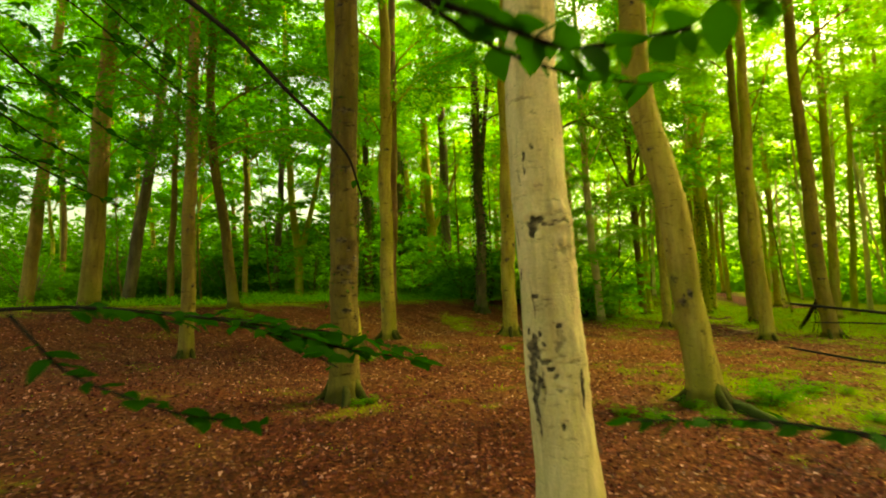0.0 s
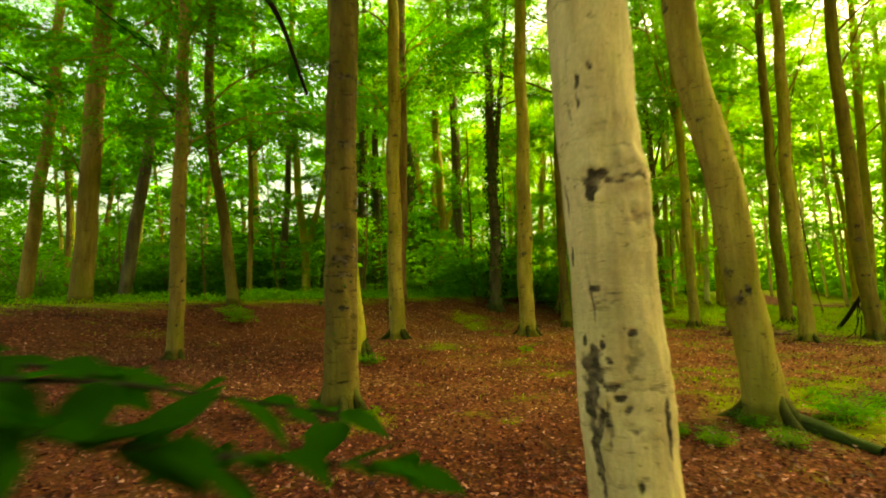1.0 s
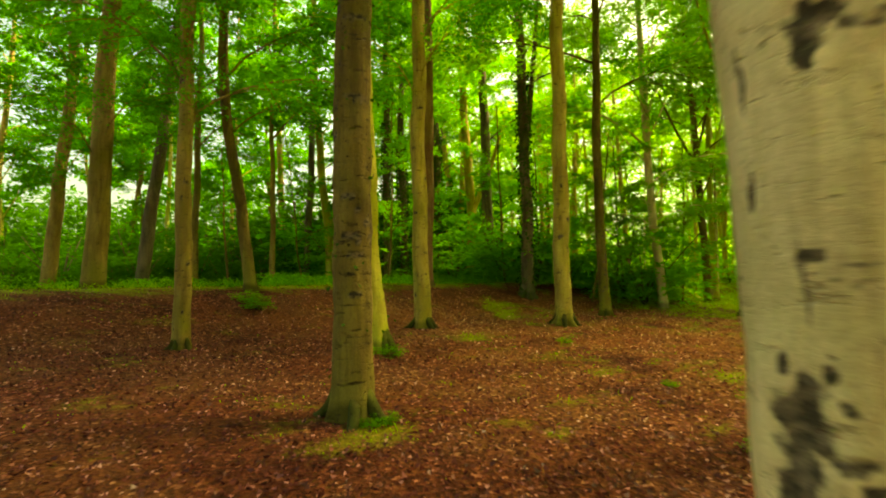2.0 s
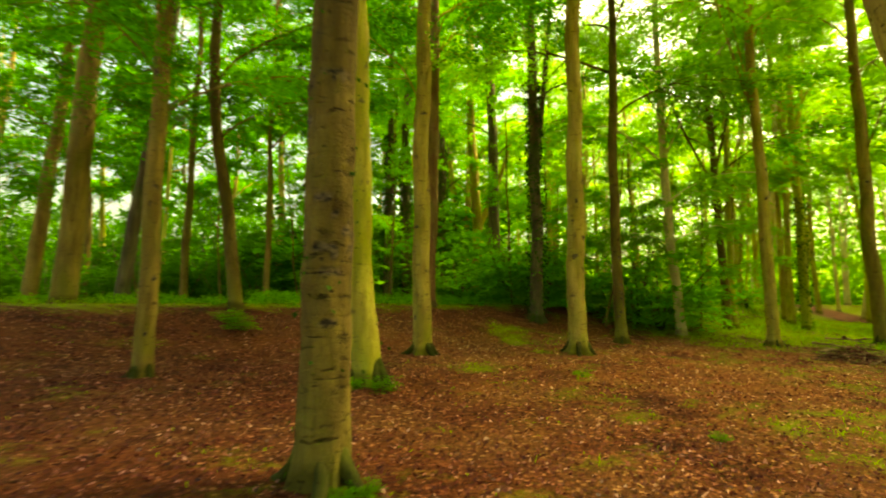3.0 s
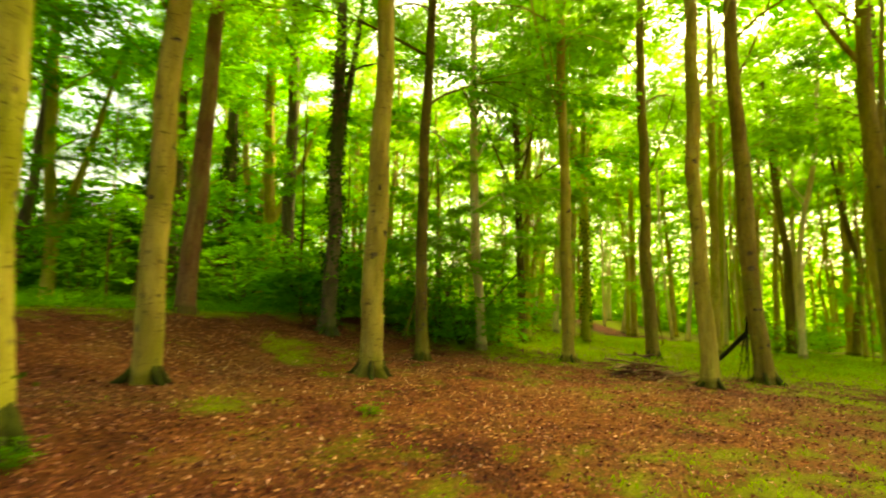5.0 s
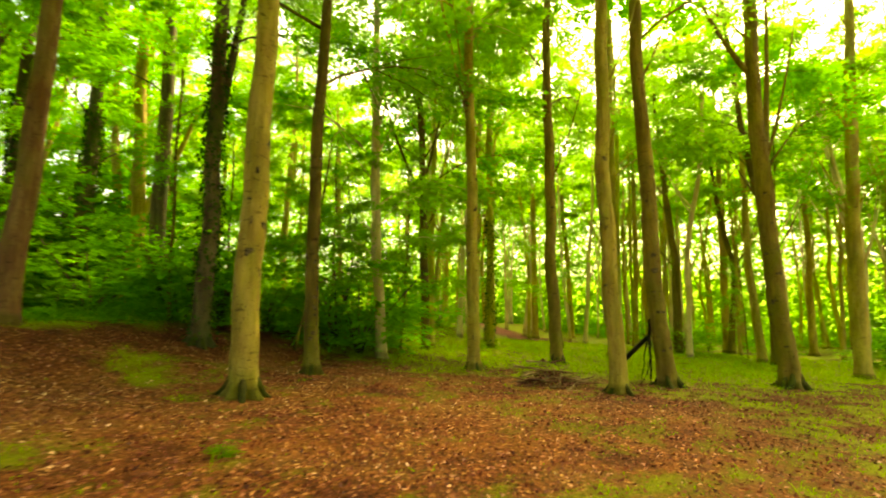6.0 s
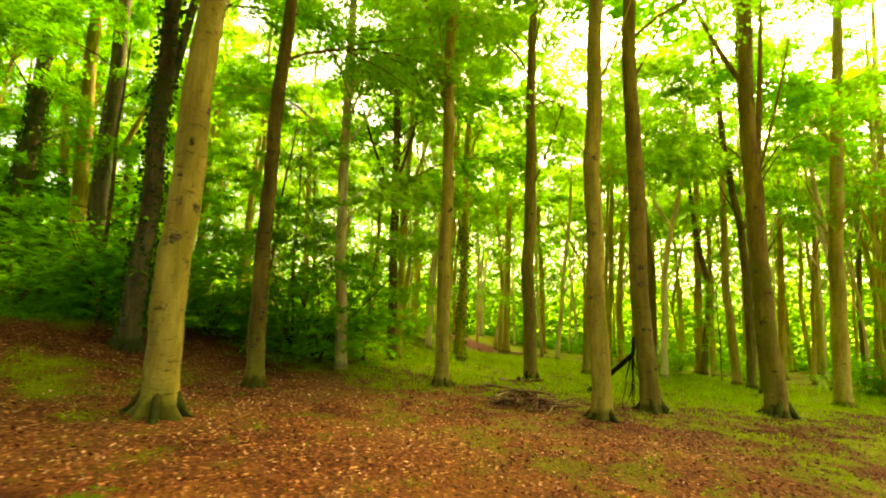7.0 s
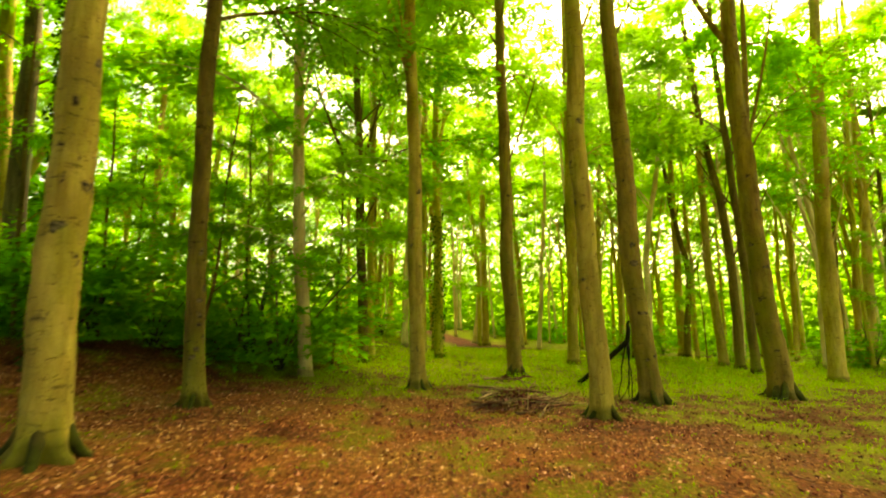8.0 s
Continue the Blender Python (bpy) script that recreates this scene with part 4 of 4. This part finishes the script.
def far_woods():
    """The wood beyond, as a haze of leaf sprays: tall ahead and to the right, low to the left where the wood ends."""
    rng = np.random.default_rng(5)
    n = 230000
    turn = np.where(rng.random(n) < 0.85, rng.uniform(-62, 98, n), rng.uniform(98, 298, n))
    a = np.radians(turn)
    d = rng.uniform(60, 84, n)
    top = (24 + 4 * np.sin(9 * a) + 3 * np.sin(23 * a + 1)) * (0.45 + 0.55 * smooth(-12, 14, turn)) * (1 - 0.65 * smooth(98, 112, turn))
    h = top * rng.random(n) ** 1.55
    d = d + np.sin(31 * a + 2 * np.sin(d)) * 1.5
    p = np.stack([2 + d * np.sin(a), 6 + d * np.cos(a), h], 1)
    p[:, 2] += ground_z(p[:, 0], p[:, 1])
    # sprays to the left take a darker leaf tone than those ahead
    edge = turn < -7 + 5 * np.sin(0.7 * h) + rng.normal(0, 3, n)
    for pick, leaf, name, label in ((edge, LEAF_THICKET, "wood_edge", "distant dark green scrub at the wood's edge"), (~edge, LEAF, "far_woods", "distant light green woodland closing the view")):
        q = p[pick]
        v, f = leaves(rng, q, rng.normal(0, 1, (len(q), 3)) * [1, 1, 0.4], 0.66, 0.5, 0.6, plain=True)
        tagged(new(name, mesh_of(name, v, f, leaf)), label, "woodland", kind="stuff")


far_woods()


def distant_wood():
    """A pale green sheet added far behind all else to close gaps in the wood, with an uneven top."""
    turn = np.radians(np.linspace(-6, 100, 260))
    wave = 0.5 * np.sin(17 * turn) + 0.3 * np.sin(41 * turn + 1) + 0.2 * np.sin(97 * turn + 2)
    top = 9.5 + 3.5 * wave + np.random.default_rng(8).normal(0, 0.6, len(turn))
    rows = np.linspace(0, 1, 5)
    verts = np.stack([np.stack([2 + 93 * np.sin(turn), 6 + 93 * np.cos(turn), -2 + (top + 2) * q], 1) for q in rows])
    i = np.arange(verts.shape[0] * verts.shape[1]).reshape(verts.shape[:2])
    faces = np.stack([i[:-1, :-1], i[:-1, 1:], i[1:, 1:], i[1:, :-1]], -1).reshape(-1, 4)
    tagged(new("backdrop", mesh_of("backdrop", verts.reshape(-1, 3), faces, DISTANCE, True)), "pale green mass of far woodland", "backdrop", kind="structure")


distant_wood()


# ---------------------------------------------------------------- the floor's cover
def fallen_leaves():
    rng = np.random.default_rng(11)
    n = 150000
    d = 1.2 + 24 * rng.random(n) ** 0.8
    a = np.radians(rng.uniform(-52, 78, n))
    x, y = 0.8 + d * np.sin(a), 0.5 + d * np.cos(a)
    keep = rng.random(n) > 0.8 * moss_cover(x, y)
    x, y = x[keep], y[keep]
    p = np.stack([x, y, ground_z(x, y) + rng.uniform(0.004, 0.024, len(x))], 1)
    v, f = leaves(rng, p, rng.normal(0, 1, (len(x), 3)) * [1, 1, 0.22], 0.048, 0.032, 0.5, plain=True)
    tagged(new("fallen_leaves", mesh_of("fallen_leaves", v, f, LITTER)), "red-brown dead beech leaves lying on the ground", "leaf litter", kind="stuff")


def grass():
    """Short thin blades, thick in the glade and in scattered tufts among the leaves."""
    rng = np.random.default_rng(12)
    n = 420000
    d = 2 + 38 * rng.random(n) ** 0.72
    a = np.radians(rng.uniform(-52, 90, n))
    x, y = 0.8 + d * np.sin(a), 0.5 + d * np.cos(a)
    share = moss_share(x, y)
    clump = smooth(0.30, 0.75, rough_noise(x, y, 3.5, 21))
    keep = rng.random(n) < moss_cover(x, y) * (0.10 + 0.6 * clump) * (0.45 + 0.55 * share)
    x, y, share, d = x[keep], y[keep], share[keep], d[keep]
    n = len(x)
    base = np.stack([x, y, ground_z(x, y) - 0.01], 1)
    tall = (rng.gamma(3.0, 0.018, n) * (0.4 + 1.5 * smooth(0.35, 0.95, share)) + 0.015)[:, None]
    th = rng.uniform(0, 6.28, n)
    out = np.stack([np.cos(th), np.sin(th), np.zeros(n)], 1)
    side = np.stack([-np.sin(th), np.cos(th), np.zeros(n)], 1) * (0.0028 + 0.00022 * d[:, None]) * rng.uniform(0.7, 1.6, (n, 1))
    mid = base + out * tall * rng.uniform(0.3, 0.8, (n, 1)) + np.array([0, 0, 1]) * tall * 0.7
    tip = base + out * tall * rng.uniform(0.8, 1.9, (n, 1)) + np.array([0, 0, 1]) * tall * rng.uniform(0.5, 1.0, (n, 1))
    v = np.stack([base, mid + side, mid - side, tip], 1).reshape(-1, 3)
    i = np.arange(n)[:, None] * 4
    f = np.concatenate([i + [0, 1, 2], i + [2, 1, 3]])
    tagged(new("grass", mesh_of("grass", v, f, GRASS)), "short yellow-green woodland grass", "grass", kind="stuff")


def bank_plants():
    """Nettles, ivy and bramble along the crest of the bank and under the thicket."""
    rng = np.random.default_rng(17)
    n = 2600
    u = 15.2 + rng.gamma(2.0, 1.3, n)
    w = rng.uniform(-4, 34, n)
    x, y = -0.68 * u + 0.73 * w, 0.73 * u + 0.68 * w
    tall = 0.10 + 0.42 * rough_noise(x, y, 0.8, 5) * smooth(14.6, 17.5, u)
    keep = (rough_noise(x, y, 0.6, 31) > 0.34 + 0.4 * smooth(-5, -9, x)) & (x < 9.5)
    x, y, tall = x[keep], y[keep], tall[keep]
    per = 22
    x, y, tall = np.repeat(x, per), np.repeat(y, per), np.repeat(tall, per)
    m = len(x)
    ox, oy = rng.normal(0, 0.16, m), rng.normal(0, 0.16, m)
    h = tall * rng.uniform(0.15, 1.0, m)
    p = np.stack([x + ox, y + oy, ground_z(x + ox, y + oy) + h], 1)
    v, f = leaves(rng, p, np.stack([ox, oy, 0.02 + 0 * ox], 1) * 4, 0.085, 0.062, 0.5, plain=True)
    tagged(new("bank_plants", mesh_of("bank_plants", v, f, LEAF_UNDER)), "low green nettles and brambles along the bank", "undergrowth", kind="stuff")


bank_plants()
fallen_leaves()
grass()


# ---------------------------------------------------------------- dead wood
def crooked(rng, a, b, r, bend=0.08, n=9, sides=7, droop=0.0):
    s = np.linspace(0, 1, n)
    a, b = np.array(a, float), np.array(b, float)
    span = np.linalg.norm(b - a)
    path = a + (b - a) * s[:, None] + np.cumsum(rng.normal(0, bend * span / n, (n, 3)), 0) * (np.sin(np.pi * s) ** 0.5)[:, None]
    path[:, 2] += droop * np.sin(np.pi * s)
    return tube(path, r * (1 - 0.55 * s) * (1 + 0.12 * np.sin(9 * s + rng.uniform(0, 6))), sides)


def stick_pile(x, y):
    rng = np.random.default_rng(31)
    root = thing("stick_pile", x, y, "loose heap of dead brown sticks and leaves on the grass", "stick pile")
    n = 700
    spread = rng.normal(0, 1, (n, 2)) * (0.40, 0.26)
    rise = 0.40 * np.exp(-(spread[:, 0] / 0.42) ** 2 - (spread[:, 1] / 0.3) ** 2) * rng.uniform(0.3, 1, n) + 0.012
    heap = leaves(rng, np.column_stack([spread, rise]), rng.normal(0, 1, (n, 3)) * (1, 1, 0.5), 0.06, 0.042, 0.8)
    tagged(part("leaf_litter", mesh_of("leaf_litter", *heap, LITTER), root), "red-brown dead leaves caught among the sticks", kind="stuff")
    for k in range(64):
        a = rng.normal(-0.35, 0.6) if k % 3 else rng.uniform(0, math.pi)
        thick = 0.007 + 0.032 * rng.random() ** 2
        long = rng.uniform(0.25, 0.95)
        cx, cy = rng.normal(0, 0.52), rng.normal(0, 0.27)
        z0 = 0.02 + 0.58 * rng.random() * math.exp(-(cx * cx * 2.2 + cy * cy * 5))
        tilt = rng.normal(0, 0.07)
        p = np.array([cx - long / 2 * math.cos(a), cy - long / 2 * math.sin(a), max(0.012, z0 - tilt * long)])
        q = np.array([cx + long / 2 * math.cos(a), cy + long / 2 * math.sin(a), max(0.012, z0 + tilt * long)])
        part("stick", mesh_of("stick", *crooked(rng, p, q, thick, 0.10), (WOOD_DEAD, WOOD_GREY)[k % 2], True), root)
    for p, q, r in (((0.25, -0.2, 0.10), (1.25, -0.75, 0.03), 0.018), ((-0.3, 0.1, 0.12), (-1.05, 0.35, 0.03), 0.012), ((0.35, -0.05, 0.12), (1.0, -0.35, 0.02), 0.03),
                    ((-0.02, -0.42, 0.02), (0.10, -0.30, 0.36), 0.016), ((0.10, -0.30, 0.36), (0.00, -0.26, 0.46), 0.009), ((-0.02, -0.42, 0.02), (-0.22, -0.46, 0.015), 0.014), ((-0.45, -0.62, 0.025), (-0.05, -0.66, 0.02), 0.03)):
        part("stick", mesh_of("stick", *crooked(rng, p, q, r, 0.08), WOOD_GREY if r < 0.02 else WOOD_DEAD, True), root)


stick_pile(8.72, 16.35)


def leaning_branch():
    rng = np.random.default_rng(33)
    root = thing("dead_branch", 13.1, 18.85, "black dead branch propped against a beech trunk", "branch")
    s = np.array([(0, 0, 0.02), (-0.35, -0.9, 0.42), (-0.75, -1.9, 0.92), (-0.92, -2.3, 1.12), (-0.94, -2.36, 1.32), (-1.02, -2.42, 1.5), (-0.97, -2.5, 1.62), (-0.85, -2.62, 1.66)])
    part("stem", mesh_of("stem", *tube(s, [0.06, 0.065, 0.06, 0.055, 0.05, 0.04, 0.03, 0.015], 8), WOOD_BLACK, True), root)
    for k, (px, py) in enumerate(((11.55, 16.35), (12.05, 16.75), (11.75, 16.2), (12.45, 16.8))):
        a = np.array((-0.93, -2.32, 1.2 - 0.05 * k))
        b = np.array((px - 13.1, py - 18.85, float(ground_z(px, py) - ground_z(13.1, 18.85))))
        part("twig", mesh_of("twig", *crooked(rng, a, b, 0.018, 0.16, 11, 5), WOOD_BLACK, True), root)


leaning_branch()


def fallen_branch(x, y, turn, length, r, label, material, lift=0.03, twigs=3):
    rng = np.random.default_rng(int(abs(x) * 100 + length * 10))
    root = thing("fallen_branch", x, y, label, "branch")
    def spot(q, side=0.0, up=lift):
        px, py = q * math.cos(turn) - side * math.sin(turn), q * math.sin(turn) + side * math.cos(turn)
        return np.array((px, py, float(ground_z(x + px, y + py) - ground_z(x, y)) + up))
    part("stem", mesh_of("stem", *crooked(rng, spot(-length / 2), spot(length / 2), r, 0.12, 12, 9), material, True), root)
    for k in range(twigs):
        q = (-0.3 + 0.7 * (k + 0.5) / twigs) * length
        part("twig", mesh_of("twig", *crooked(rng, spot(q), spot(q + 0.25 * length, (0.2 if k % 2 else -0.2) * length, lift + 0.06), r * 0.4, 0.15, 8, 5), material, True), root)


MOSSY = bark("mossy_wood", (0.09, 0.12, 0.03), (0.05, 0.06, 0.02), (0.08, 0.12, 0.02), 0.8)
fallen_branch(8.75, 12.3, 1.343, 1.3, 0.014, "thin dead branch lying in the short grass", WOOD_DEAD, 0.012, 3)
fallen_branch(3.82, 6.42, -1.45, 1.1, 0.10, "mossy green fallen branch beside a beech foot", MOSSY, 0.03, 0)


# ---------------------------------------------------------------- low leaves over the path
def fine_leaf():
    """One ovate leaf along +x, folded at the midrib and drooping at the tip, 1 long."""
    t = np.array([0, 0.15, 0.35, 0.6, 0.82, 1.0])
    w = np.array([0.0, 0.20, 0.30, 0.27, 0.14, 0.0])
    z = -0.16 * t ** 2
    mid = np.stack([t, 0 * t, z], 1)
    left = np.stack([t, w, z + 0.25 * w], 1)
    right = np.stack([t, -w, z + 0.25 * w], 1)
    verts = np.concatenate([mid, left[1:-1], right[1:-1]])
    m, l, r = range(6), (0, 6, 7, 8, 9, 5), (0, 10, 11, 12, 13, 5)
    faces = []
    for k in range(5):
        for a, b, c, d in ((m[k], m[k + 1], l[k + 1], l[k]), (m[k + 1], m[k], r[k], r[k + 1])):
            tri = [a, b, c, d]
            faces += [(tri[0], tri[1], tri[2]), (tri[0], tri[2], tri[3])]
    faces = [f for f in faces if len(set(f)) == 3]
    return verts, np.array(faces)


FINE = fine_leaf()
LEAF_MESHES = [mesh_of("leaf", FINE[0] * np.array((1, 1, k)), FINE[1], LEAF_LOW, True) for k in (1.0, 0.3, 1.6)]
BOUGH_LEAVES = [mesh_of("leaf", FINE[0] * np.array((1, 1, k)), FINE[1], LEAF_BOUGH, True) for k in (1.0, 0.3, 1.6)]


def hanging_twig(parent, rng, path, r, count, size, spread=0.5, kinds=None, first=0.15):
    """A thin twig with single leaves set along both its sides."""
    path = np.array(path, float)
    s = np.linspace(0, 1, len(path))
    q = np.linspace(0, 1, 4 * len(path))
    fine = np.stack([np.interp(q, s, path[:, c]) for c in range(3)], 1)
    fine[1:-1] = (fine[:-2] + 2 * fine[1:-1] + fine[2:]) / 4
    twig = part("twig", mesh_of("twig", *tube(fine, r * (1 - 0.75 * q) + 0.0008, 6), WOOD_BLACK, True), parent)
    for k in range(count):
        u = first + (1 - first) * (k + 0.5) / count
        at = np.array([np.interp(u, q, fine[:, c]) for c in range(3)])
        d = np.array([np.interp(min(1, u + 0.05), q, fine[:, c]) - np.interp(u - 0.05, q, fine[:, c]) for c in range(3)])
        yaw = math.degrees(math.atan2(d[1], d[0])) + (1 if k % 2 else -1) * rng.uniform(25, 75) * spread * 2
        big = size * rng.uniform(0.5, 1.15)
        m = Matrix.Translation(at) @ Euler((rng.normal(0, 0.35), rng.normal(0.12, 0.22), radians(yaw) + rng.normal(0, 0.35))).to_matrix().to_4x4() @ Matrix.Diagonal((big, big, big, 1))
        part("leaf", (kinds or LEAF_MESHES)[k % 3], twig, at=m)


def young_beech():
    """A young tree beside the path, whose low twigs reach over it."""
    rng = np.random.default_rng(44)
    x, y = -2.1, 1.0
    root = thing("young_beech", x, y, "young beech with dark leafy twigs reaching over the path", "tree")
    o = np.array((x, y, float(ground_z(x, y))))
    s = np.linspace(0, 1, 14)
    stem = np.stack([0.15 * s + 0.05 * np.sin(5 * s), 0.3 * s, -0.1 + 5.2 * s], 1)
    part("trunk", mesh_of("trunk", *tube(stem, 0.035 * (1 - 0.8 * s) + 0.004, 10), BARK_BROWN, True), root)
    hanging_twig(root, rng, np.array(((-2.0, 1.05, 1.1), (-1.35, 1.2, 1.5), (-0.85, 1.28, 1.52), (-0.42, 1.33, 1.46), (-0.25, 1.39, 1.39), (-0.02, 1.49, 1.34))) - o, 0.006, 54, 0.085, first=0.4)
    for a, b in (((-0.55, 1.32, 1.48), (-0.30, 1.62, 1.40)), ((-0.40, 1.34, 1.45), (-0.10, 1.58, 1.37)), ((-0.70, 1.30, 1.50), (-0.52, 1.66, 1.43)), ((-0.48, 1.33, 1.46), (-0.22, 1.22, 1.36)), ((-0.95, 1.27, 1.51), (-0.75, 1.62, 1.46))):
        a, b = np.array(a), np.array(b)
        hanging_twig(root, rng, np.array((a, 0.6 * a + 0.4 * b + (0, 0, 0.015), b)) - o, 0.003, 13, 0.075, first=0.2)
    hanging_twig(root, rng, np.array(((-1.0, 1.27, 1.5), (-0.85, 1.25, 1.36), (-0.62, 1.25, 1.27), (-0.42, 1.3, 1.22))) - o, 0.004, 22, 0.08)
    for start, end in ((3.0, (-2.37, 3.0, 2.94)), (2.6, (-1.99, 3.2, 2.62)), (2.9, (-1.60, 3.4, 2.91)), (2.2, (-2.11, 3.1, 2.25)), (3.1, (-1.62, 3.0, 3.06)), (2.4, (-1.98, 2.6, 2.39))):
        a, b = np.array((-2.0, 1.1, start)), np.array(end)
        hanging_twig(root, rng, np.array((a, 0.5 * a + 0.5 * b + (0.05, 0, 0.12), b, b + (0.12, 0.25, -0.08))) - o, 0.006, 16, 0.08, first=0.45)
        for side in (-1, 1):                              # a spray to either side of its end
            c = 0.35 * a + 0.65 * b
            hanging_twig(root, rng, np.array((c, c + (0.16 * side, 0.14, 0.02), c + (0.32 * side, 0.22, -0.06))) - o, 0.003, 12, 0.075, first=0.2)
    hanging_twig(root, rng, np.array(((-1.95, 1.25, 3.6), (-1.4, 1.8, 3.05), (-0.89, 1.9, 2.66), (-0.71, 1.9, 2.51), (-0.55, 1.92, 2.33), (-0.38, 1.95, 2.16), (-0.31, 2.0, 2.07), (-0.28, 2.1, 1.94))) - o, 0.013, 6, 0.06, first=0.3)


young_beech()


def dying_sapling():
    """A thin young tree on the other side of the path: bare dead twigs and one low leafy shoot."""
    rng = np.random.default_rng(46)
    x, y = 1.55, 0.62
    root = thing("young_beech", x, y, "thin dying beech sapling with bare black twigs", "tree")
    o = np.array((x, y, float(ground_z(x, y))))
    s = np.linspace(0, 1, 10)
    part("trunk", mesh_of("trunk", *tube(np.stack([0.04 * np.sin(4 * s), 0.05 * s, -0.1 + 2.1 * s], 1), 0.016 * (1 - 0.8 * s) + 0.002, 8), BARK_DARK, True), root)
    for a, b, r in (((1.55, 0.64, 1.38), (0.50, 0.74, 1.485), 0.0045), ((1.0, 0.69, 1.43), (0.62, 0.86, 1.45), 0.0028), ((1.55, 0.63, 1.28), (0.52, 0.78, 1.42), 0.004), ((0.95, 0.71, 1.37), (0.60, 0.70, 1.405), 0.0025)):
        part("twig", mesh_of("twig", *crooked(rng, np.array(a) - o, np.array(b) - o, r, 0.05, 11, 5), WOOD_BLACK, True), root)
    hanging_twig(root, rng, np.array(((1.55, 0.63, 1.05), (1.0, 1.0, 1.2), (0.7, 1.16, 1.23), (0.44, 1.27, 1.21))) - o, 0.004, 20, 0.07, first=0.35)
    hanging_twig(root, rng, np.array(((1.55, 0.63, 0.85), (1.25, 1.1, 1.1), (1.05, 1.4, 1.14), (0.85, 1.6, 1.12))) - o, 0.004, 20, 0.07, first=0.3)


dying_sapling()


def overhead_twig():
    """The drooping end of a limb of the pale beech, over the path."""
    rng = np.random.default_rng(45)
    root = thing("beech_bough", 0.62, 3.06, "drooping leafy bough of the pale beech over the path", "branch", z=3.6)
    o = np.array((0.62, 3.06, 3.6))
    hanging_twig(root, rng, np.array(((0.62, 3.06, 3.6), (0.3, 2.0, 3.2), (0.0, 1.2, 2.5), (-0.05, 0.95, 2.1), (0.12, 0.9, 2.0), (0.25, 0.88, 1.93), (0.45, 0.84, 1.95))) - o, 0.012, 40, 0.095, kinds=BOUGH_LEAVES)
    hanging_twig(root, rng, np.array(((-0.05, 0.95, 2.1), (0.15, 1.05, 2.02), (0.33, 1.1, 1.98), (0.5, 1.12, 1.97))) - o, 0.005, 18, 0.09, kinds=BOUGH_LEAVES)
    hanging_twig(root, rng, np.array(((0.0, 1.1, 2.4), (0.2, 0.95, 2.15), (0.4, 0.9, 2.05), (0.6, 0.85, 2.0))) - o, 0.006, 16, 0.10, kinds=BOUGH_LEAVES)


overhead_twig()


def low_plants():
    rng = random.Random(55)
    for k, (x, y, size) in enumerate(((2.5, 6.1, 0.22), (4.4, 7.0, 0.5), (5.6, 7.9, 0.3), (3.2, 6.1, 0.22), (-0.86, 6.95, 0.15), (-1.0, 6.84, 0.13), (-1.35, 10.45, 0.28), (-1.75, 10.5, 0.2), (-5.0, 13.9, 0.45), (-5.35, 14.3, 0.4), (1.66, 12.2, 0.2))):
        shrub(k, x, y, size, LEAF_DARK if k == 1 else LEAF_UNDER, "small green seedling clump on the woodland floor", "seedling", 0.8)
    for k in range(10):
        shrub(k, rng.uniform(2.0, 6.2), rng.uniform(5.6, 9.0), rng.uniform(0.12, 0.26), LEAF_UNDER, "small green seedling clump on the woodland floor", "seedling", 0.7)


low_plants()
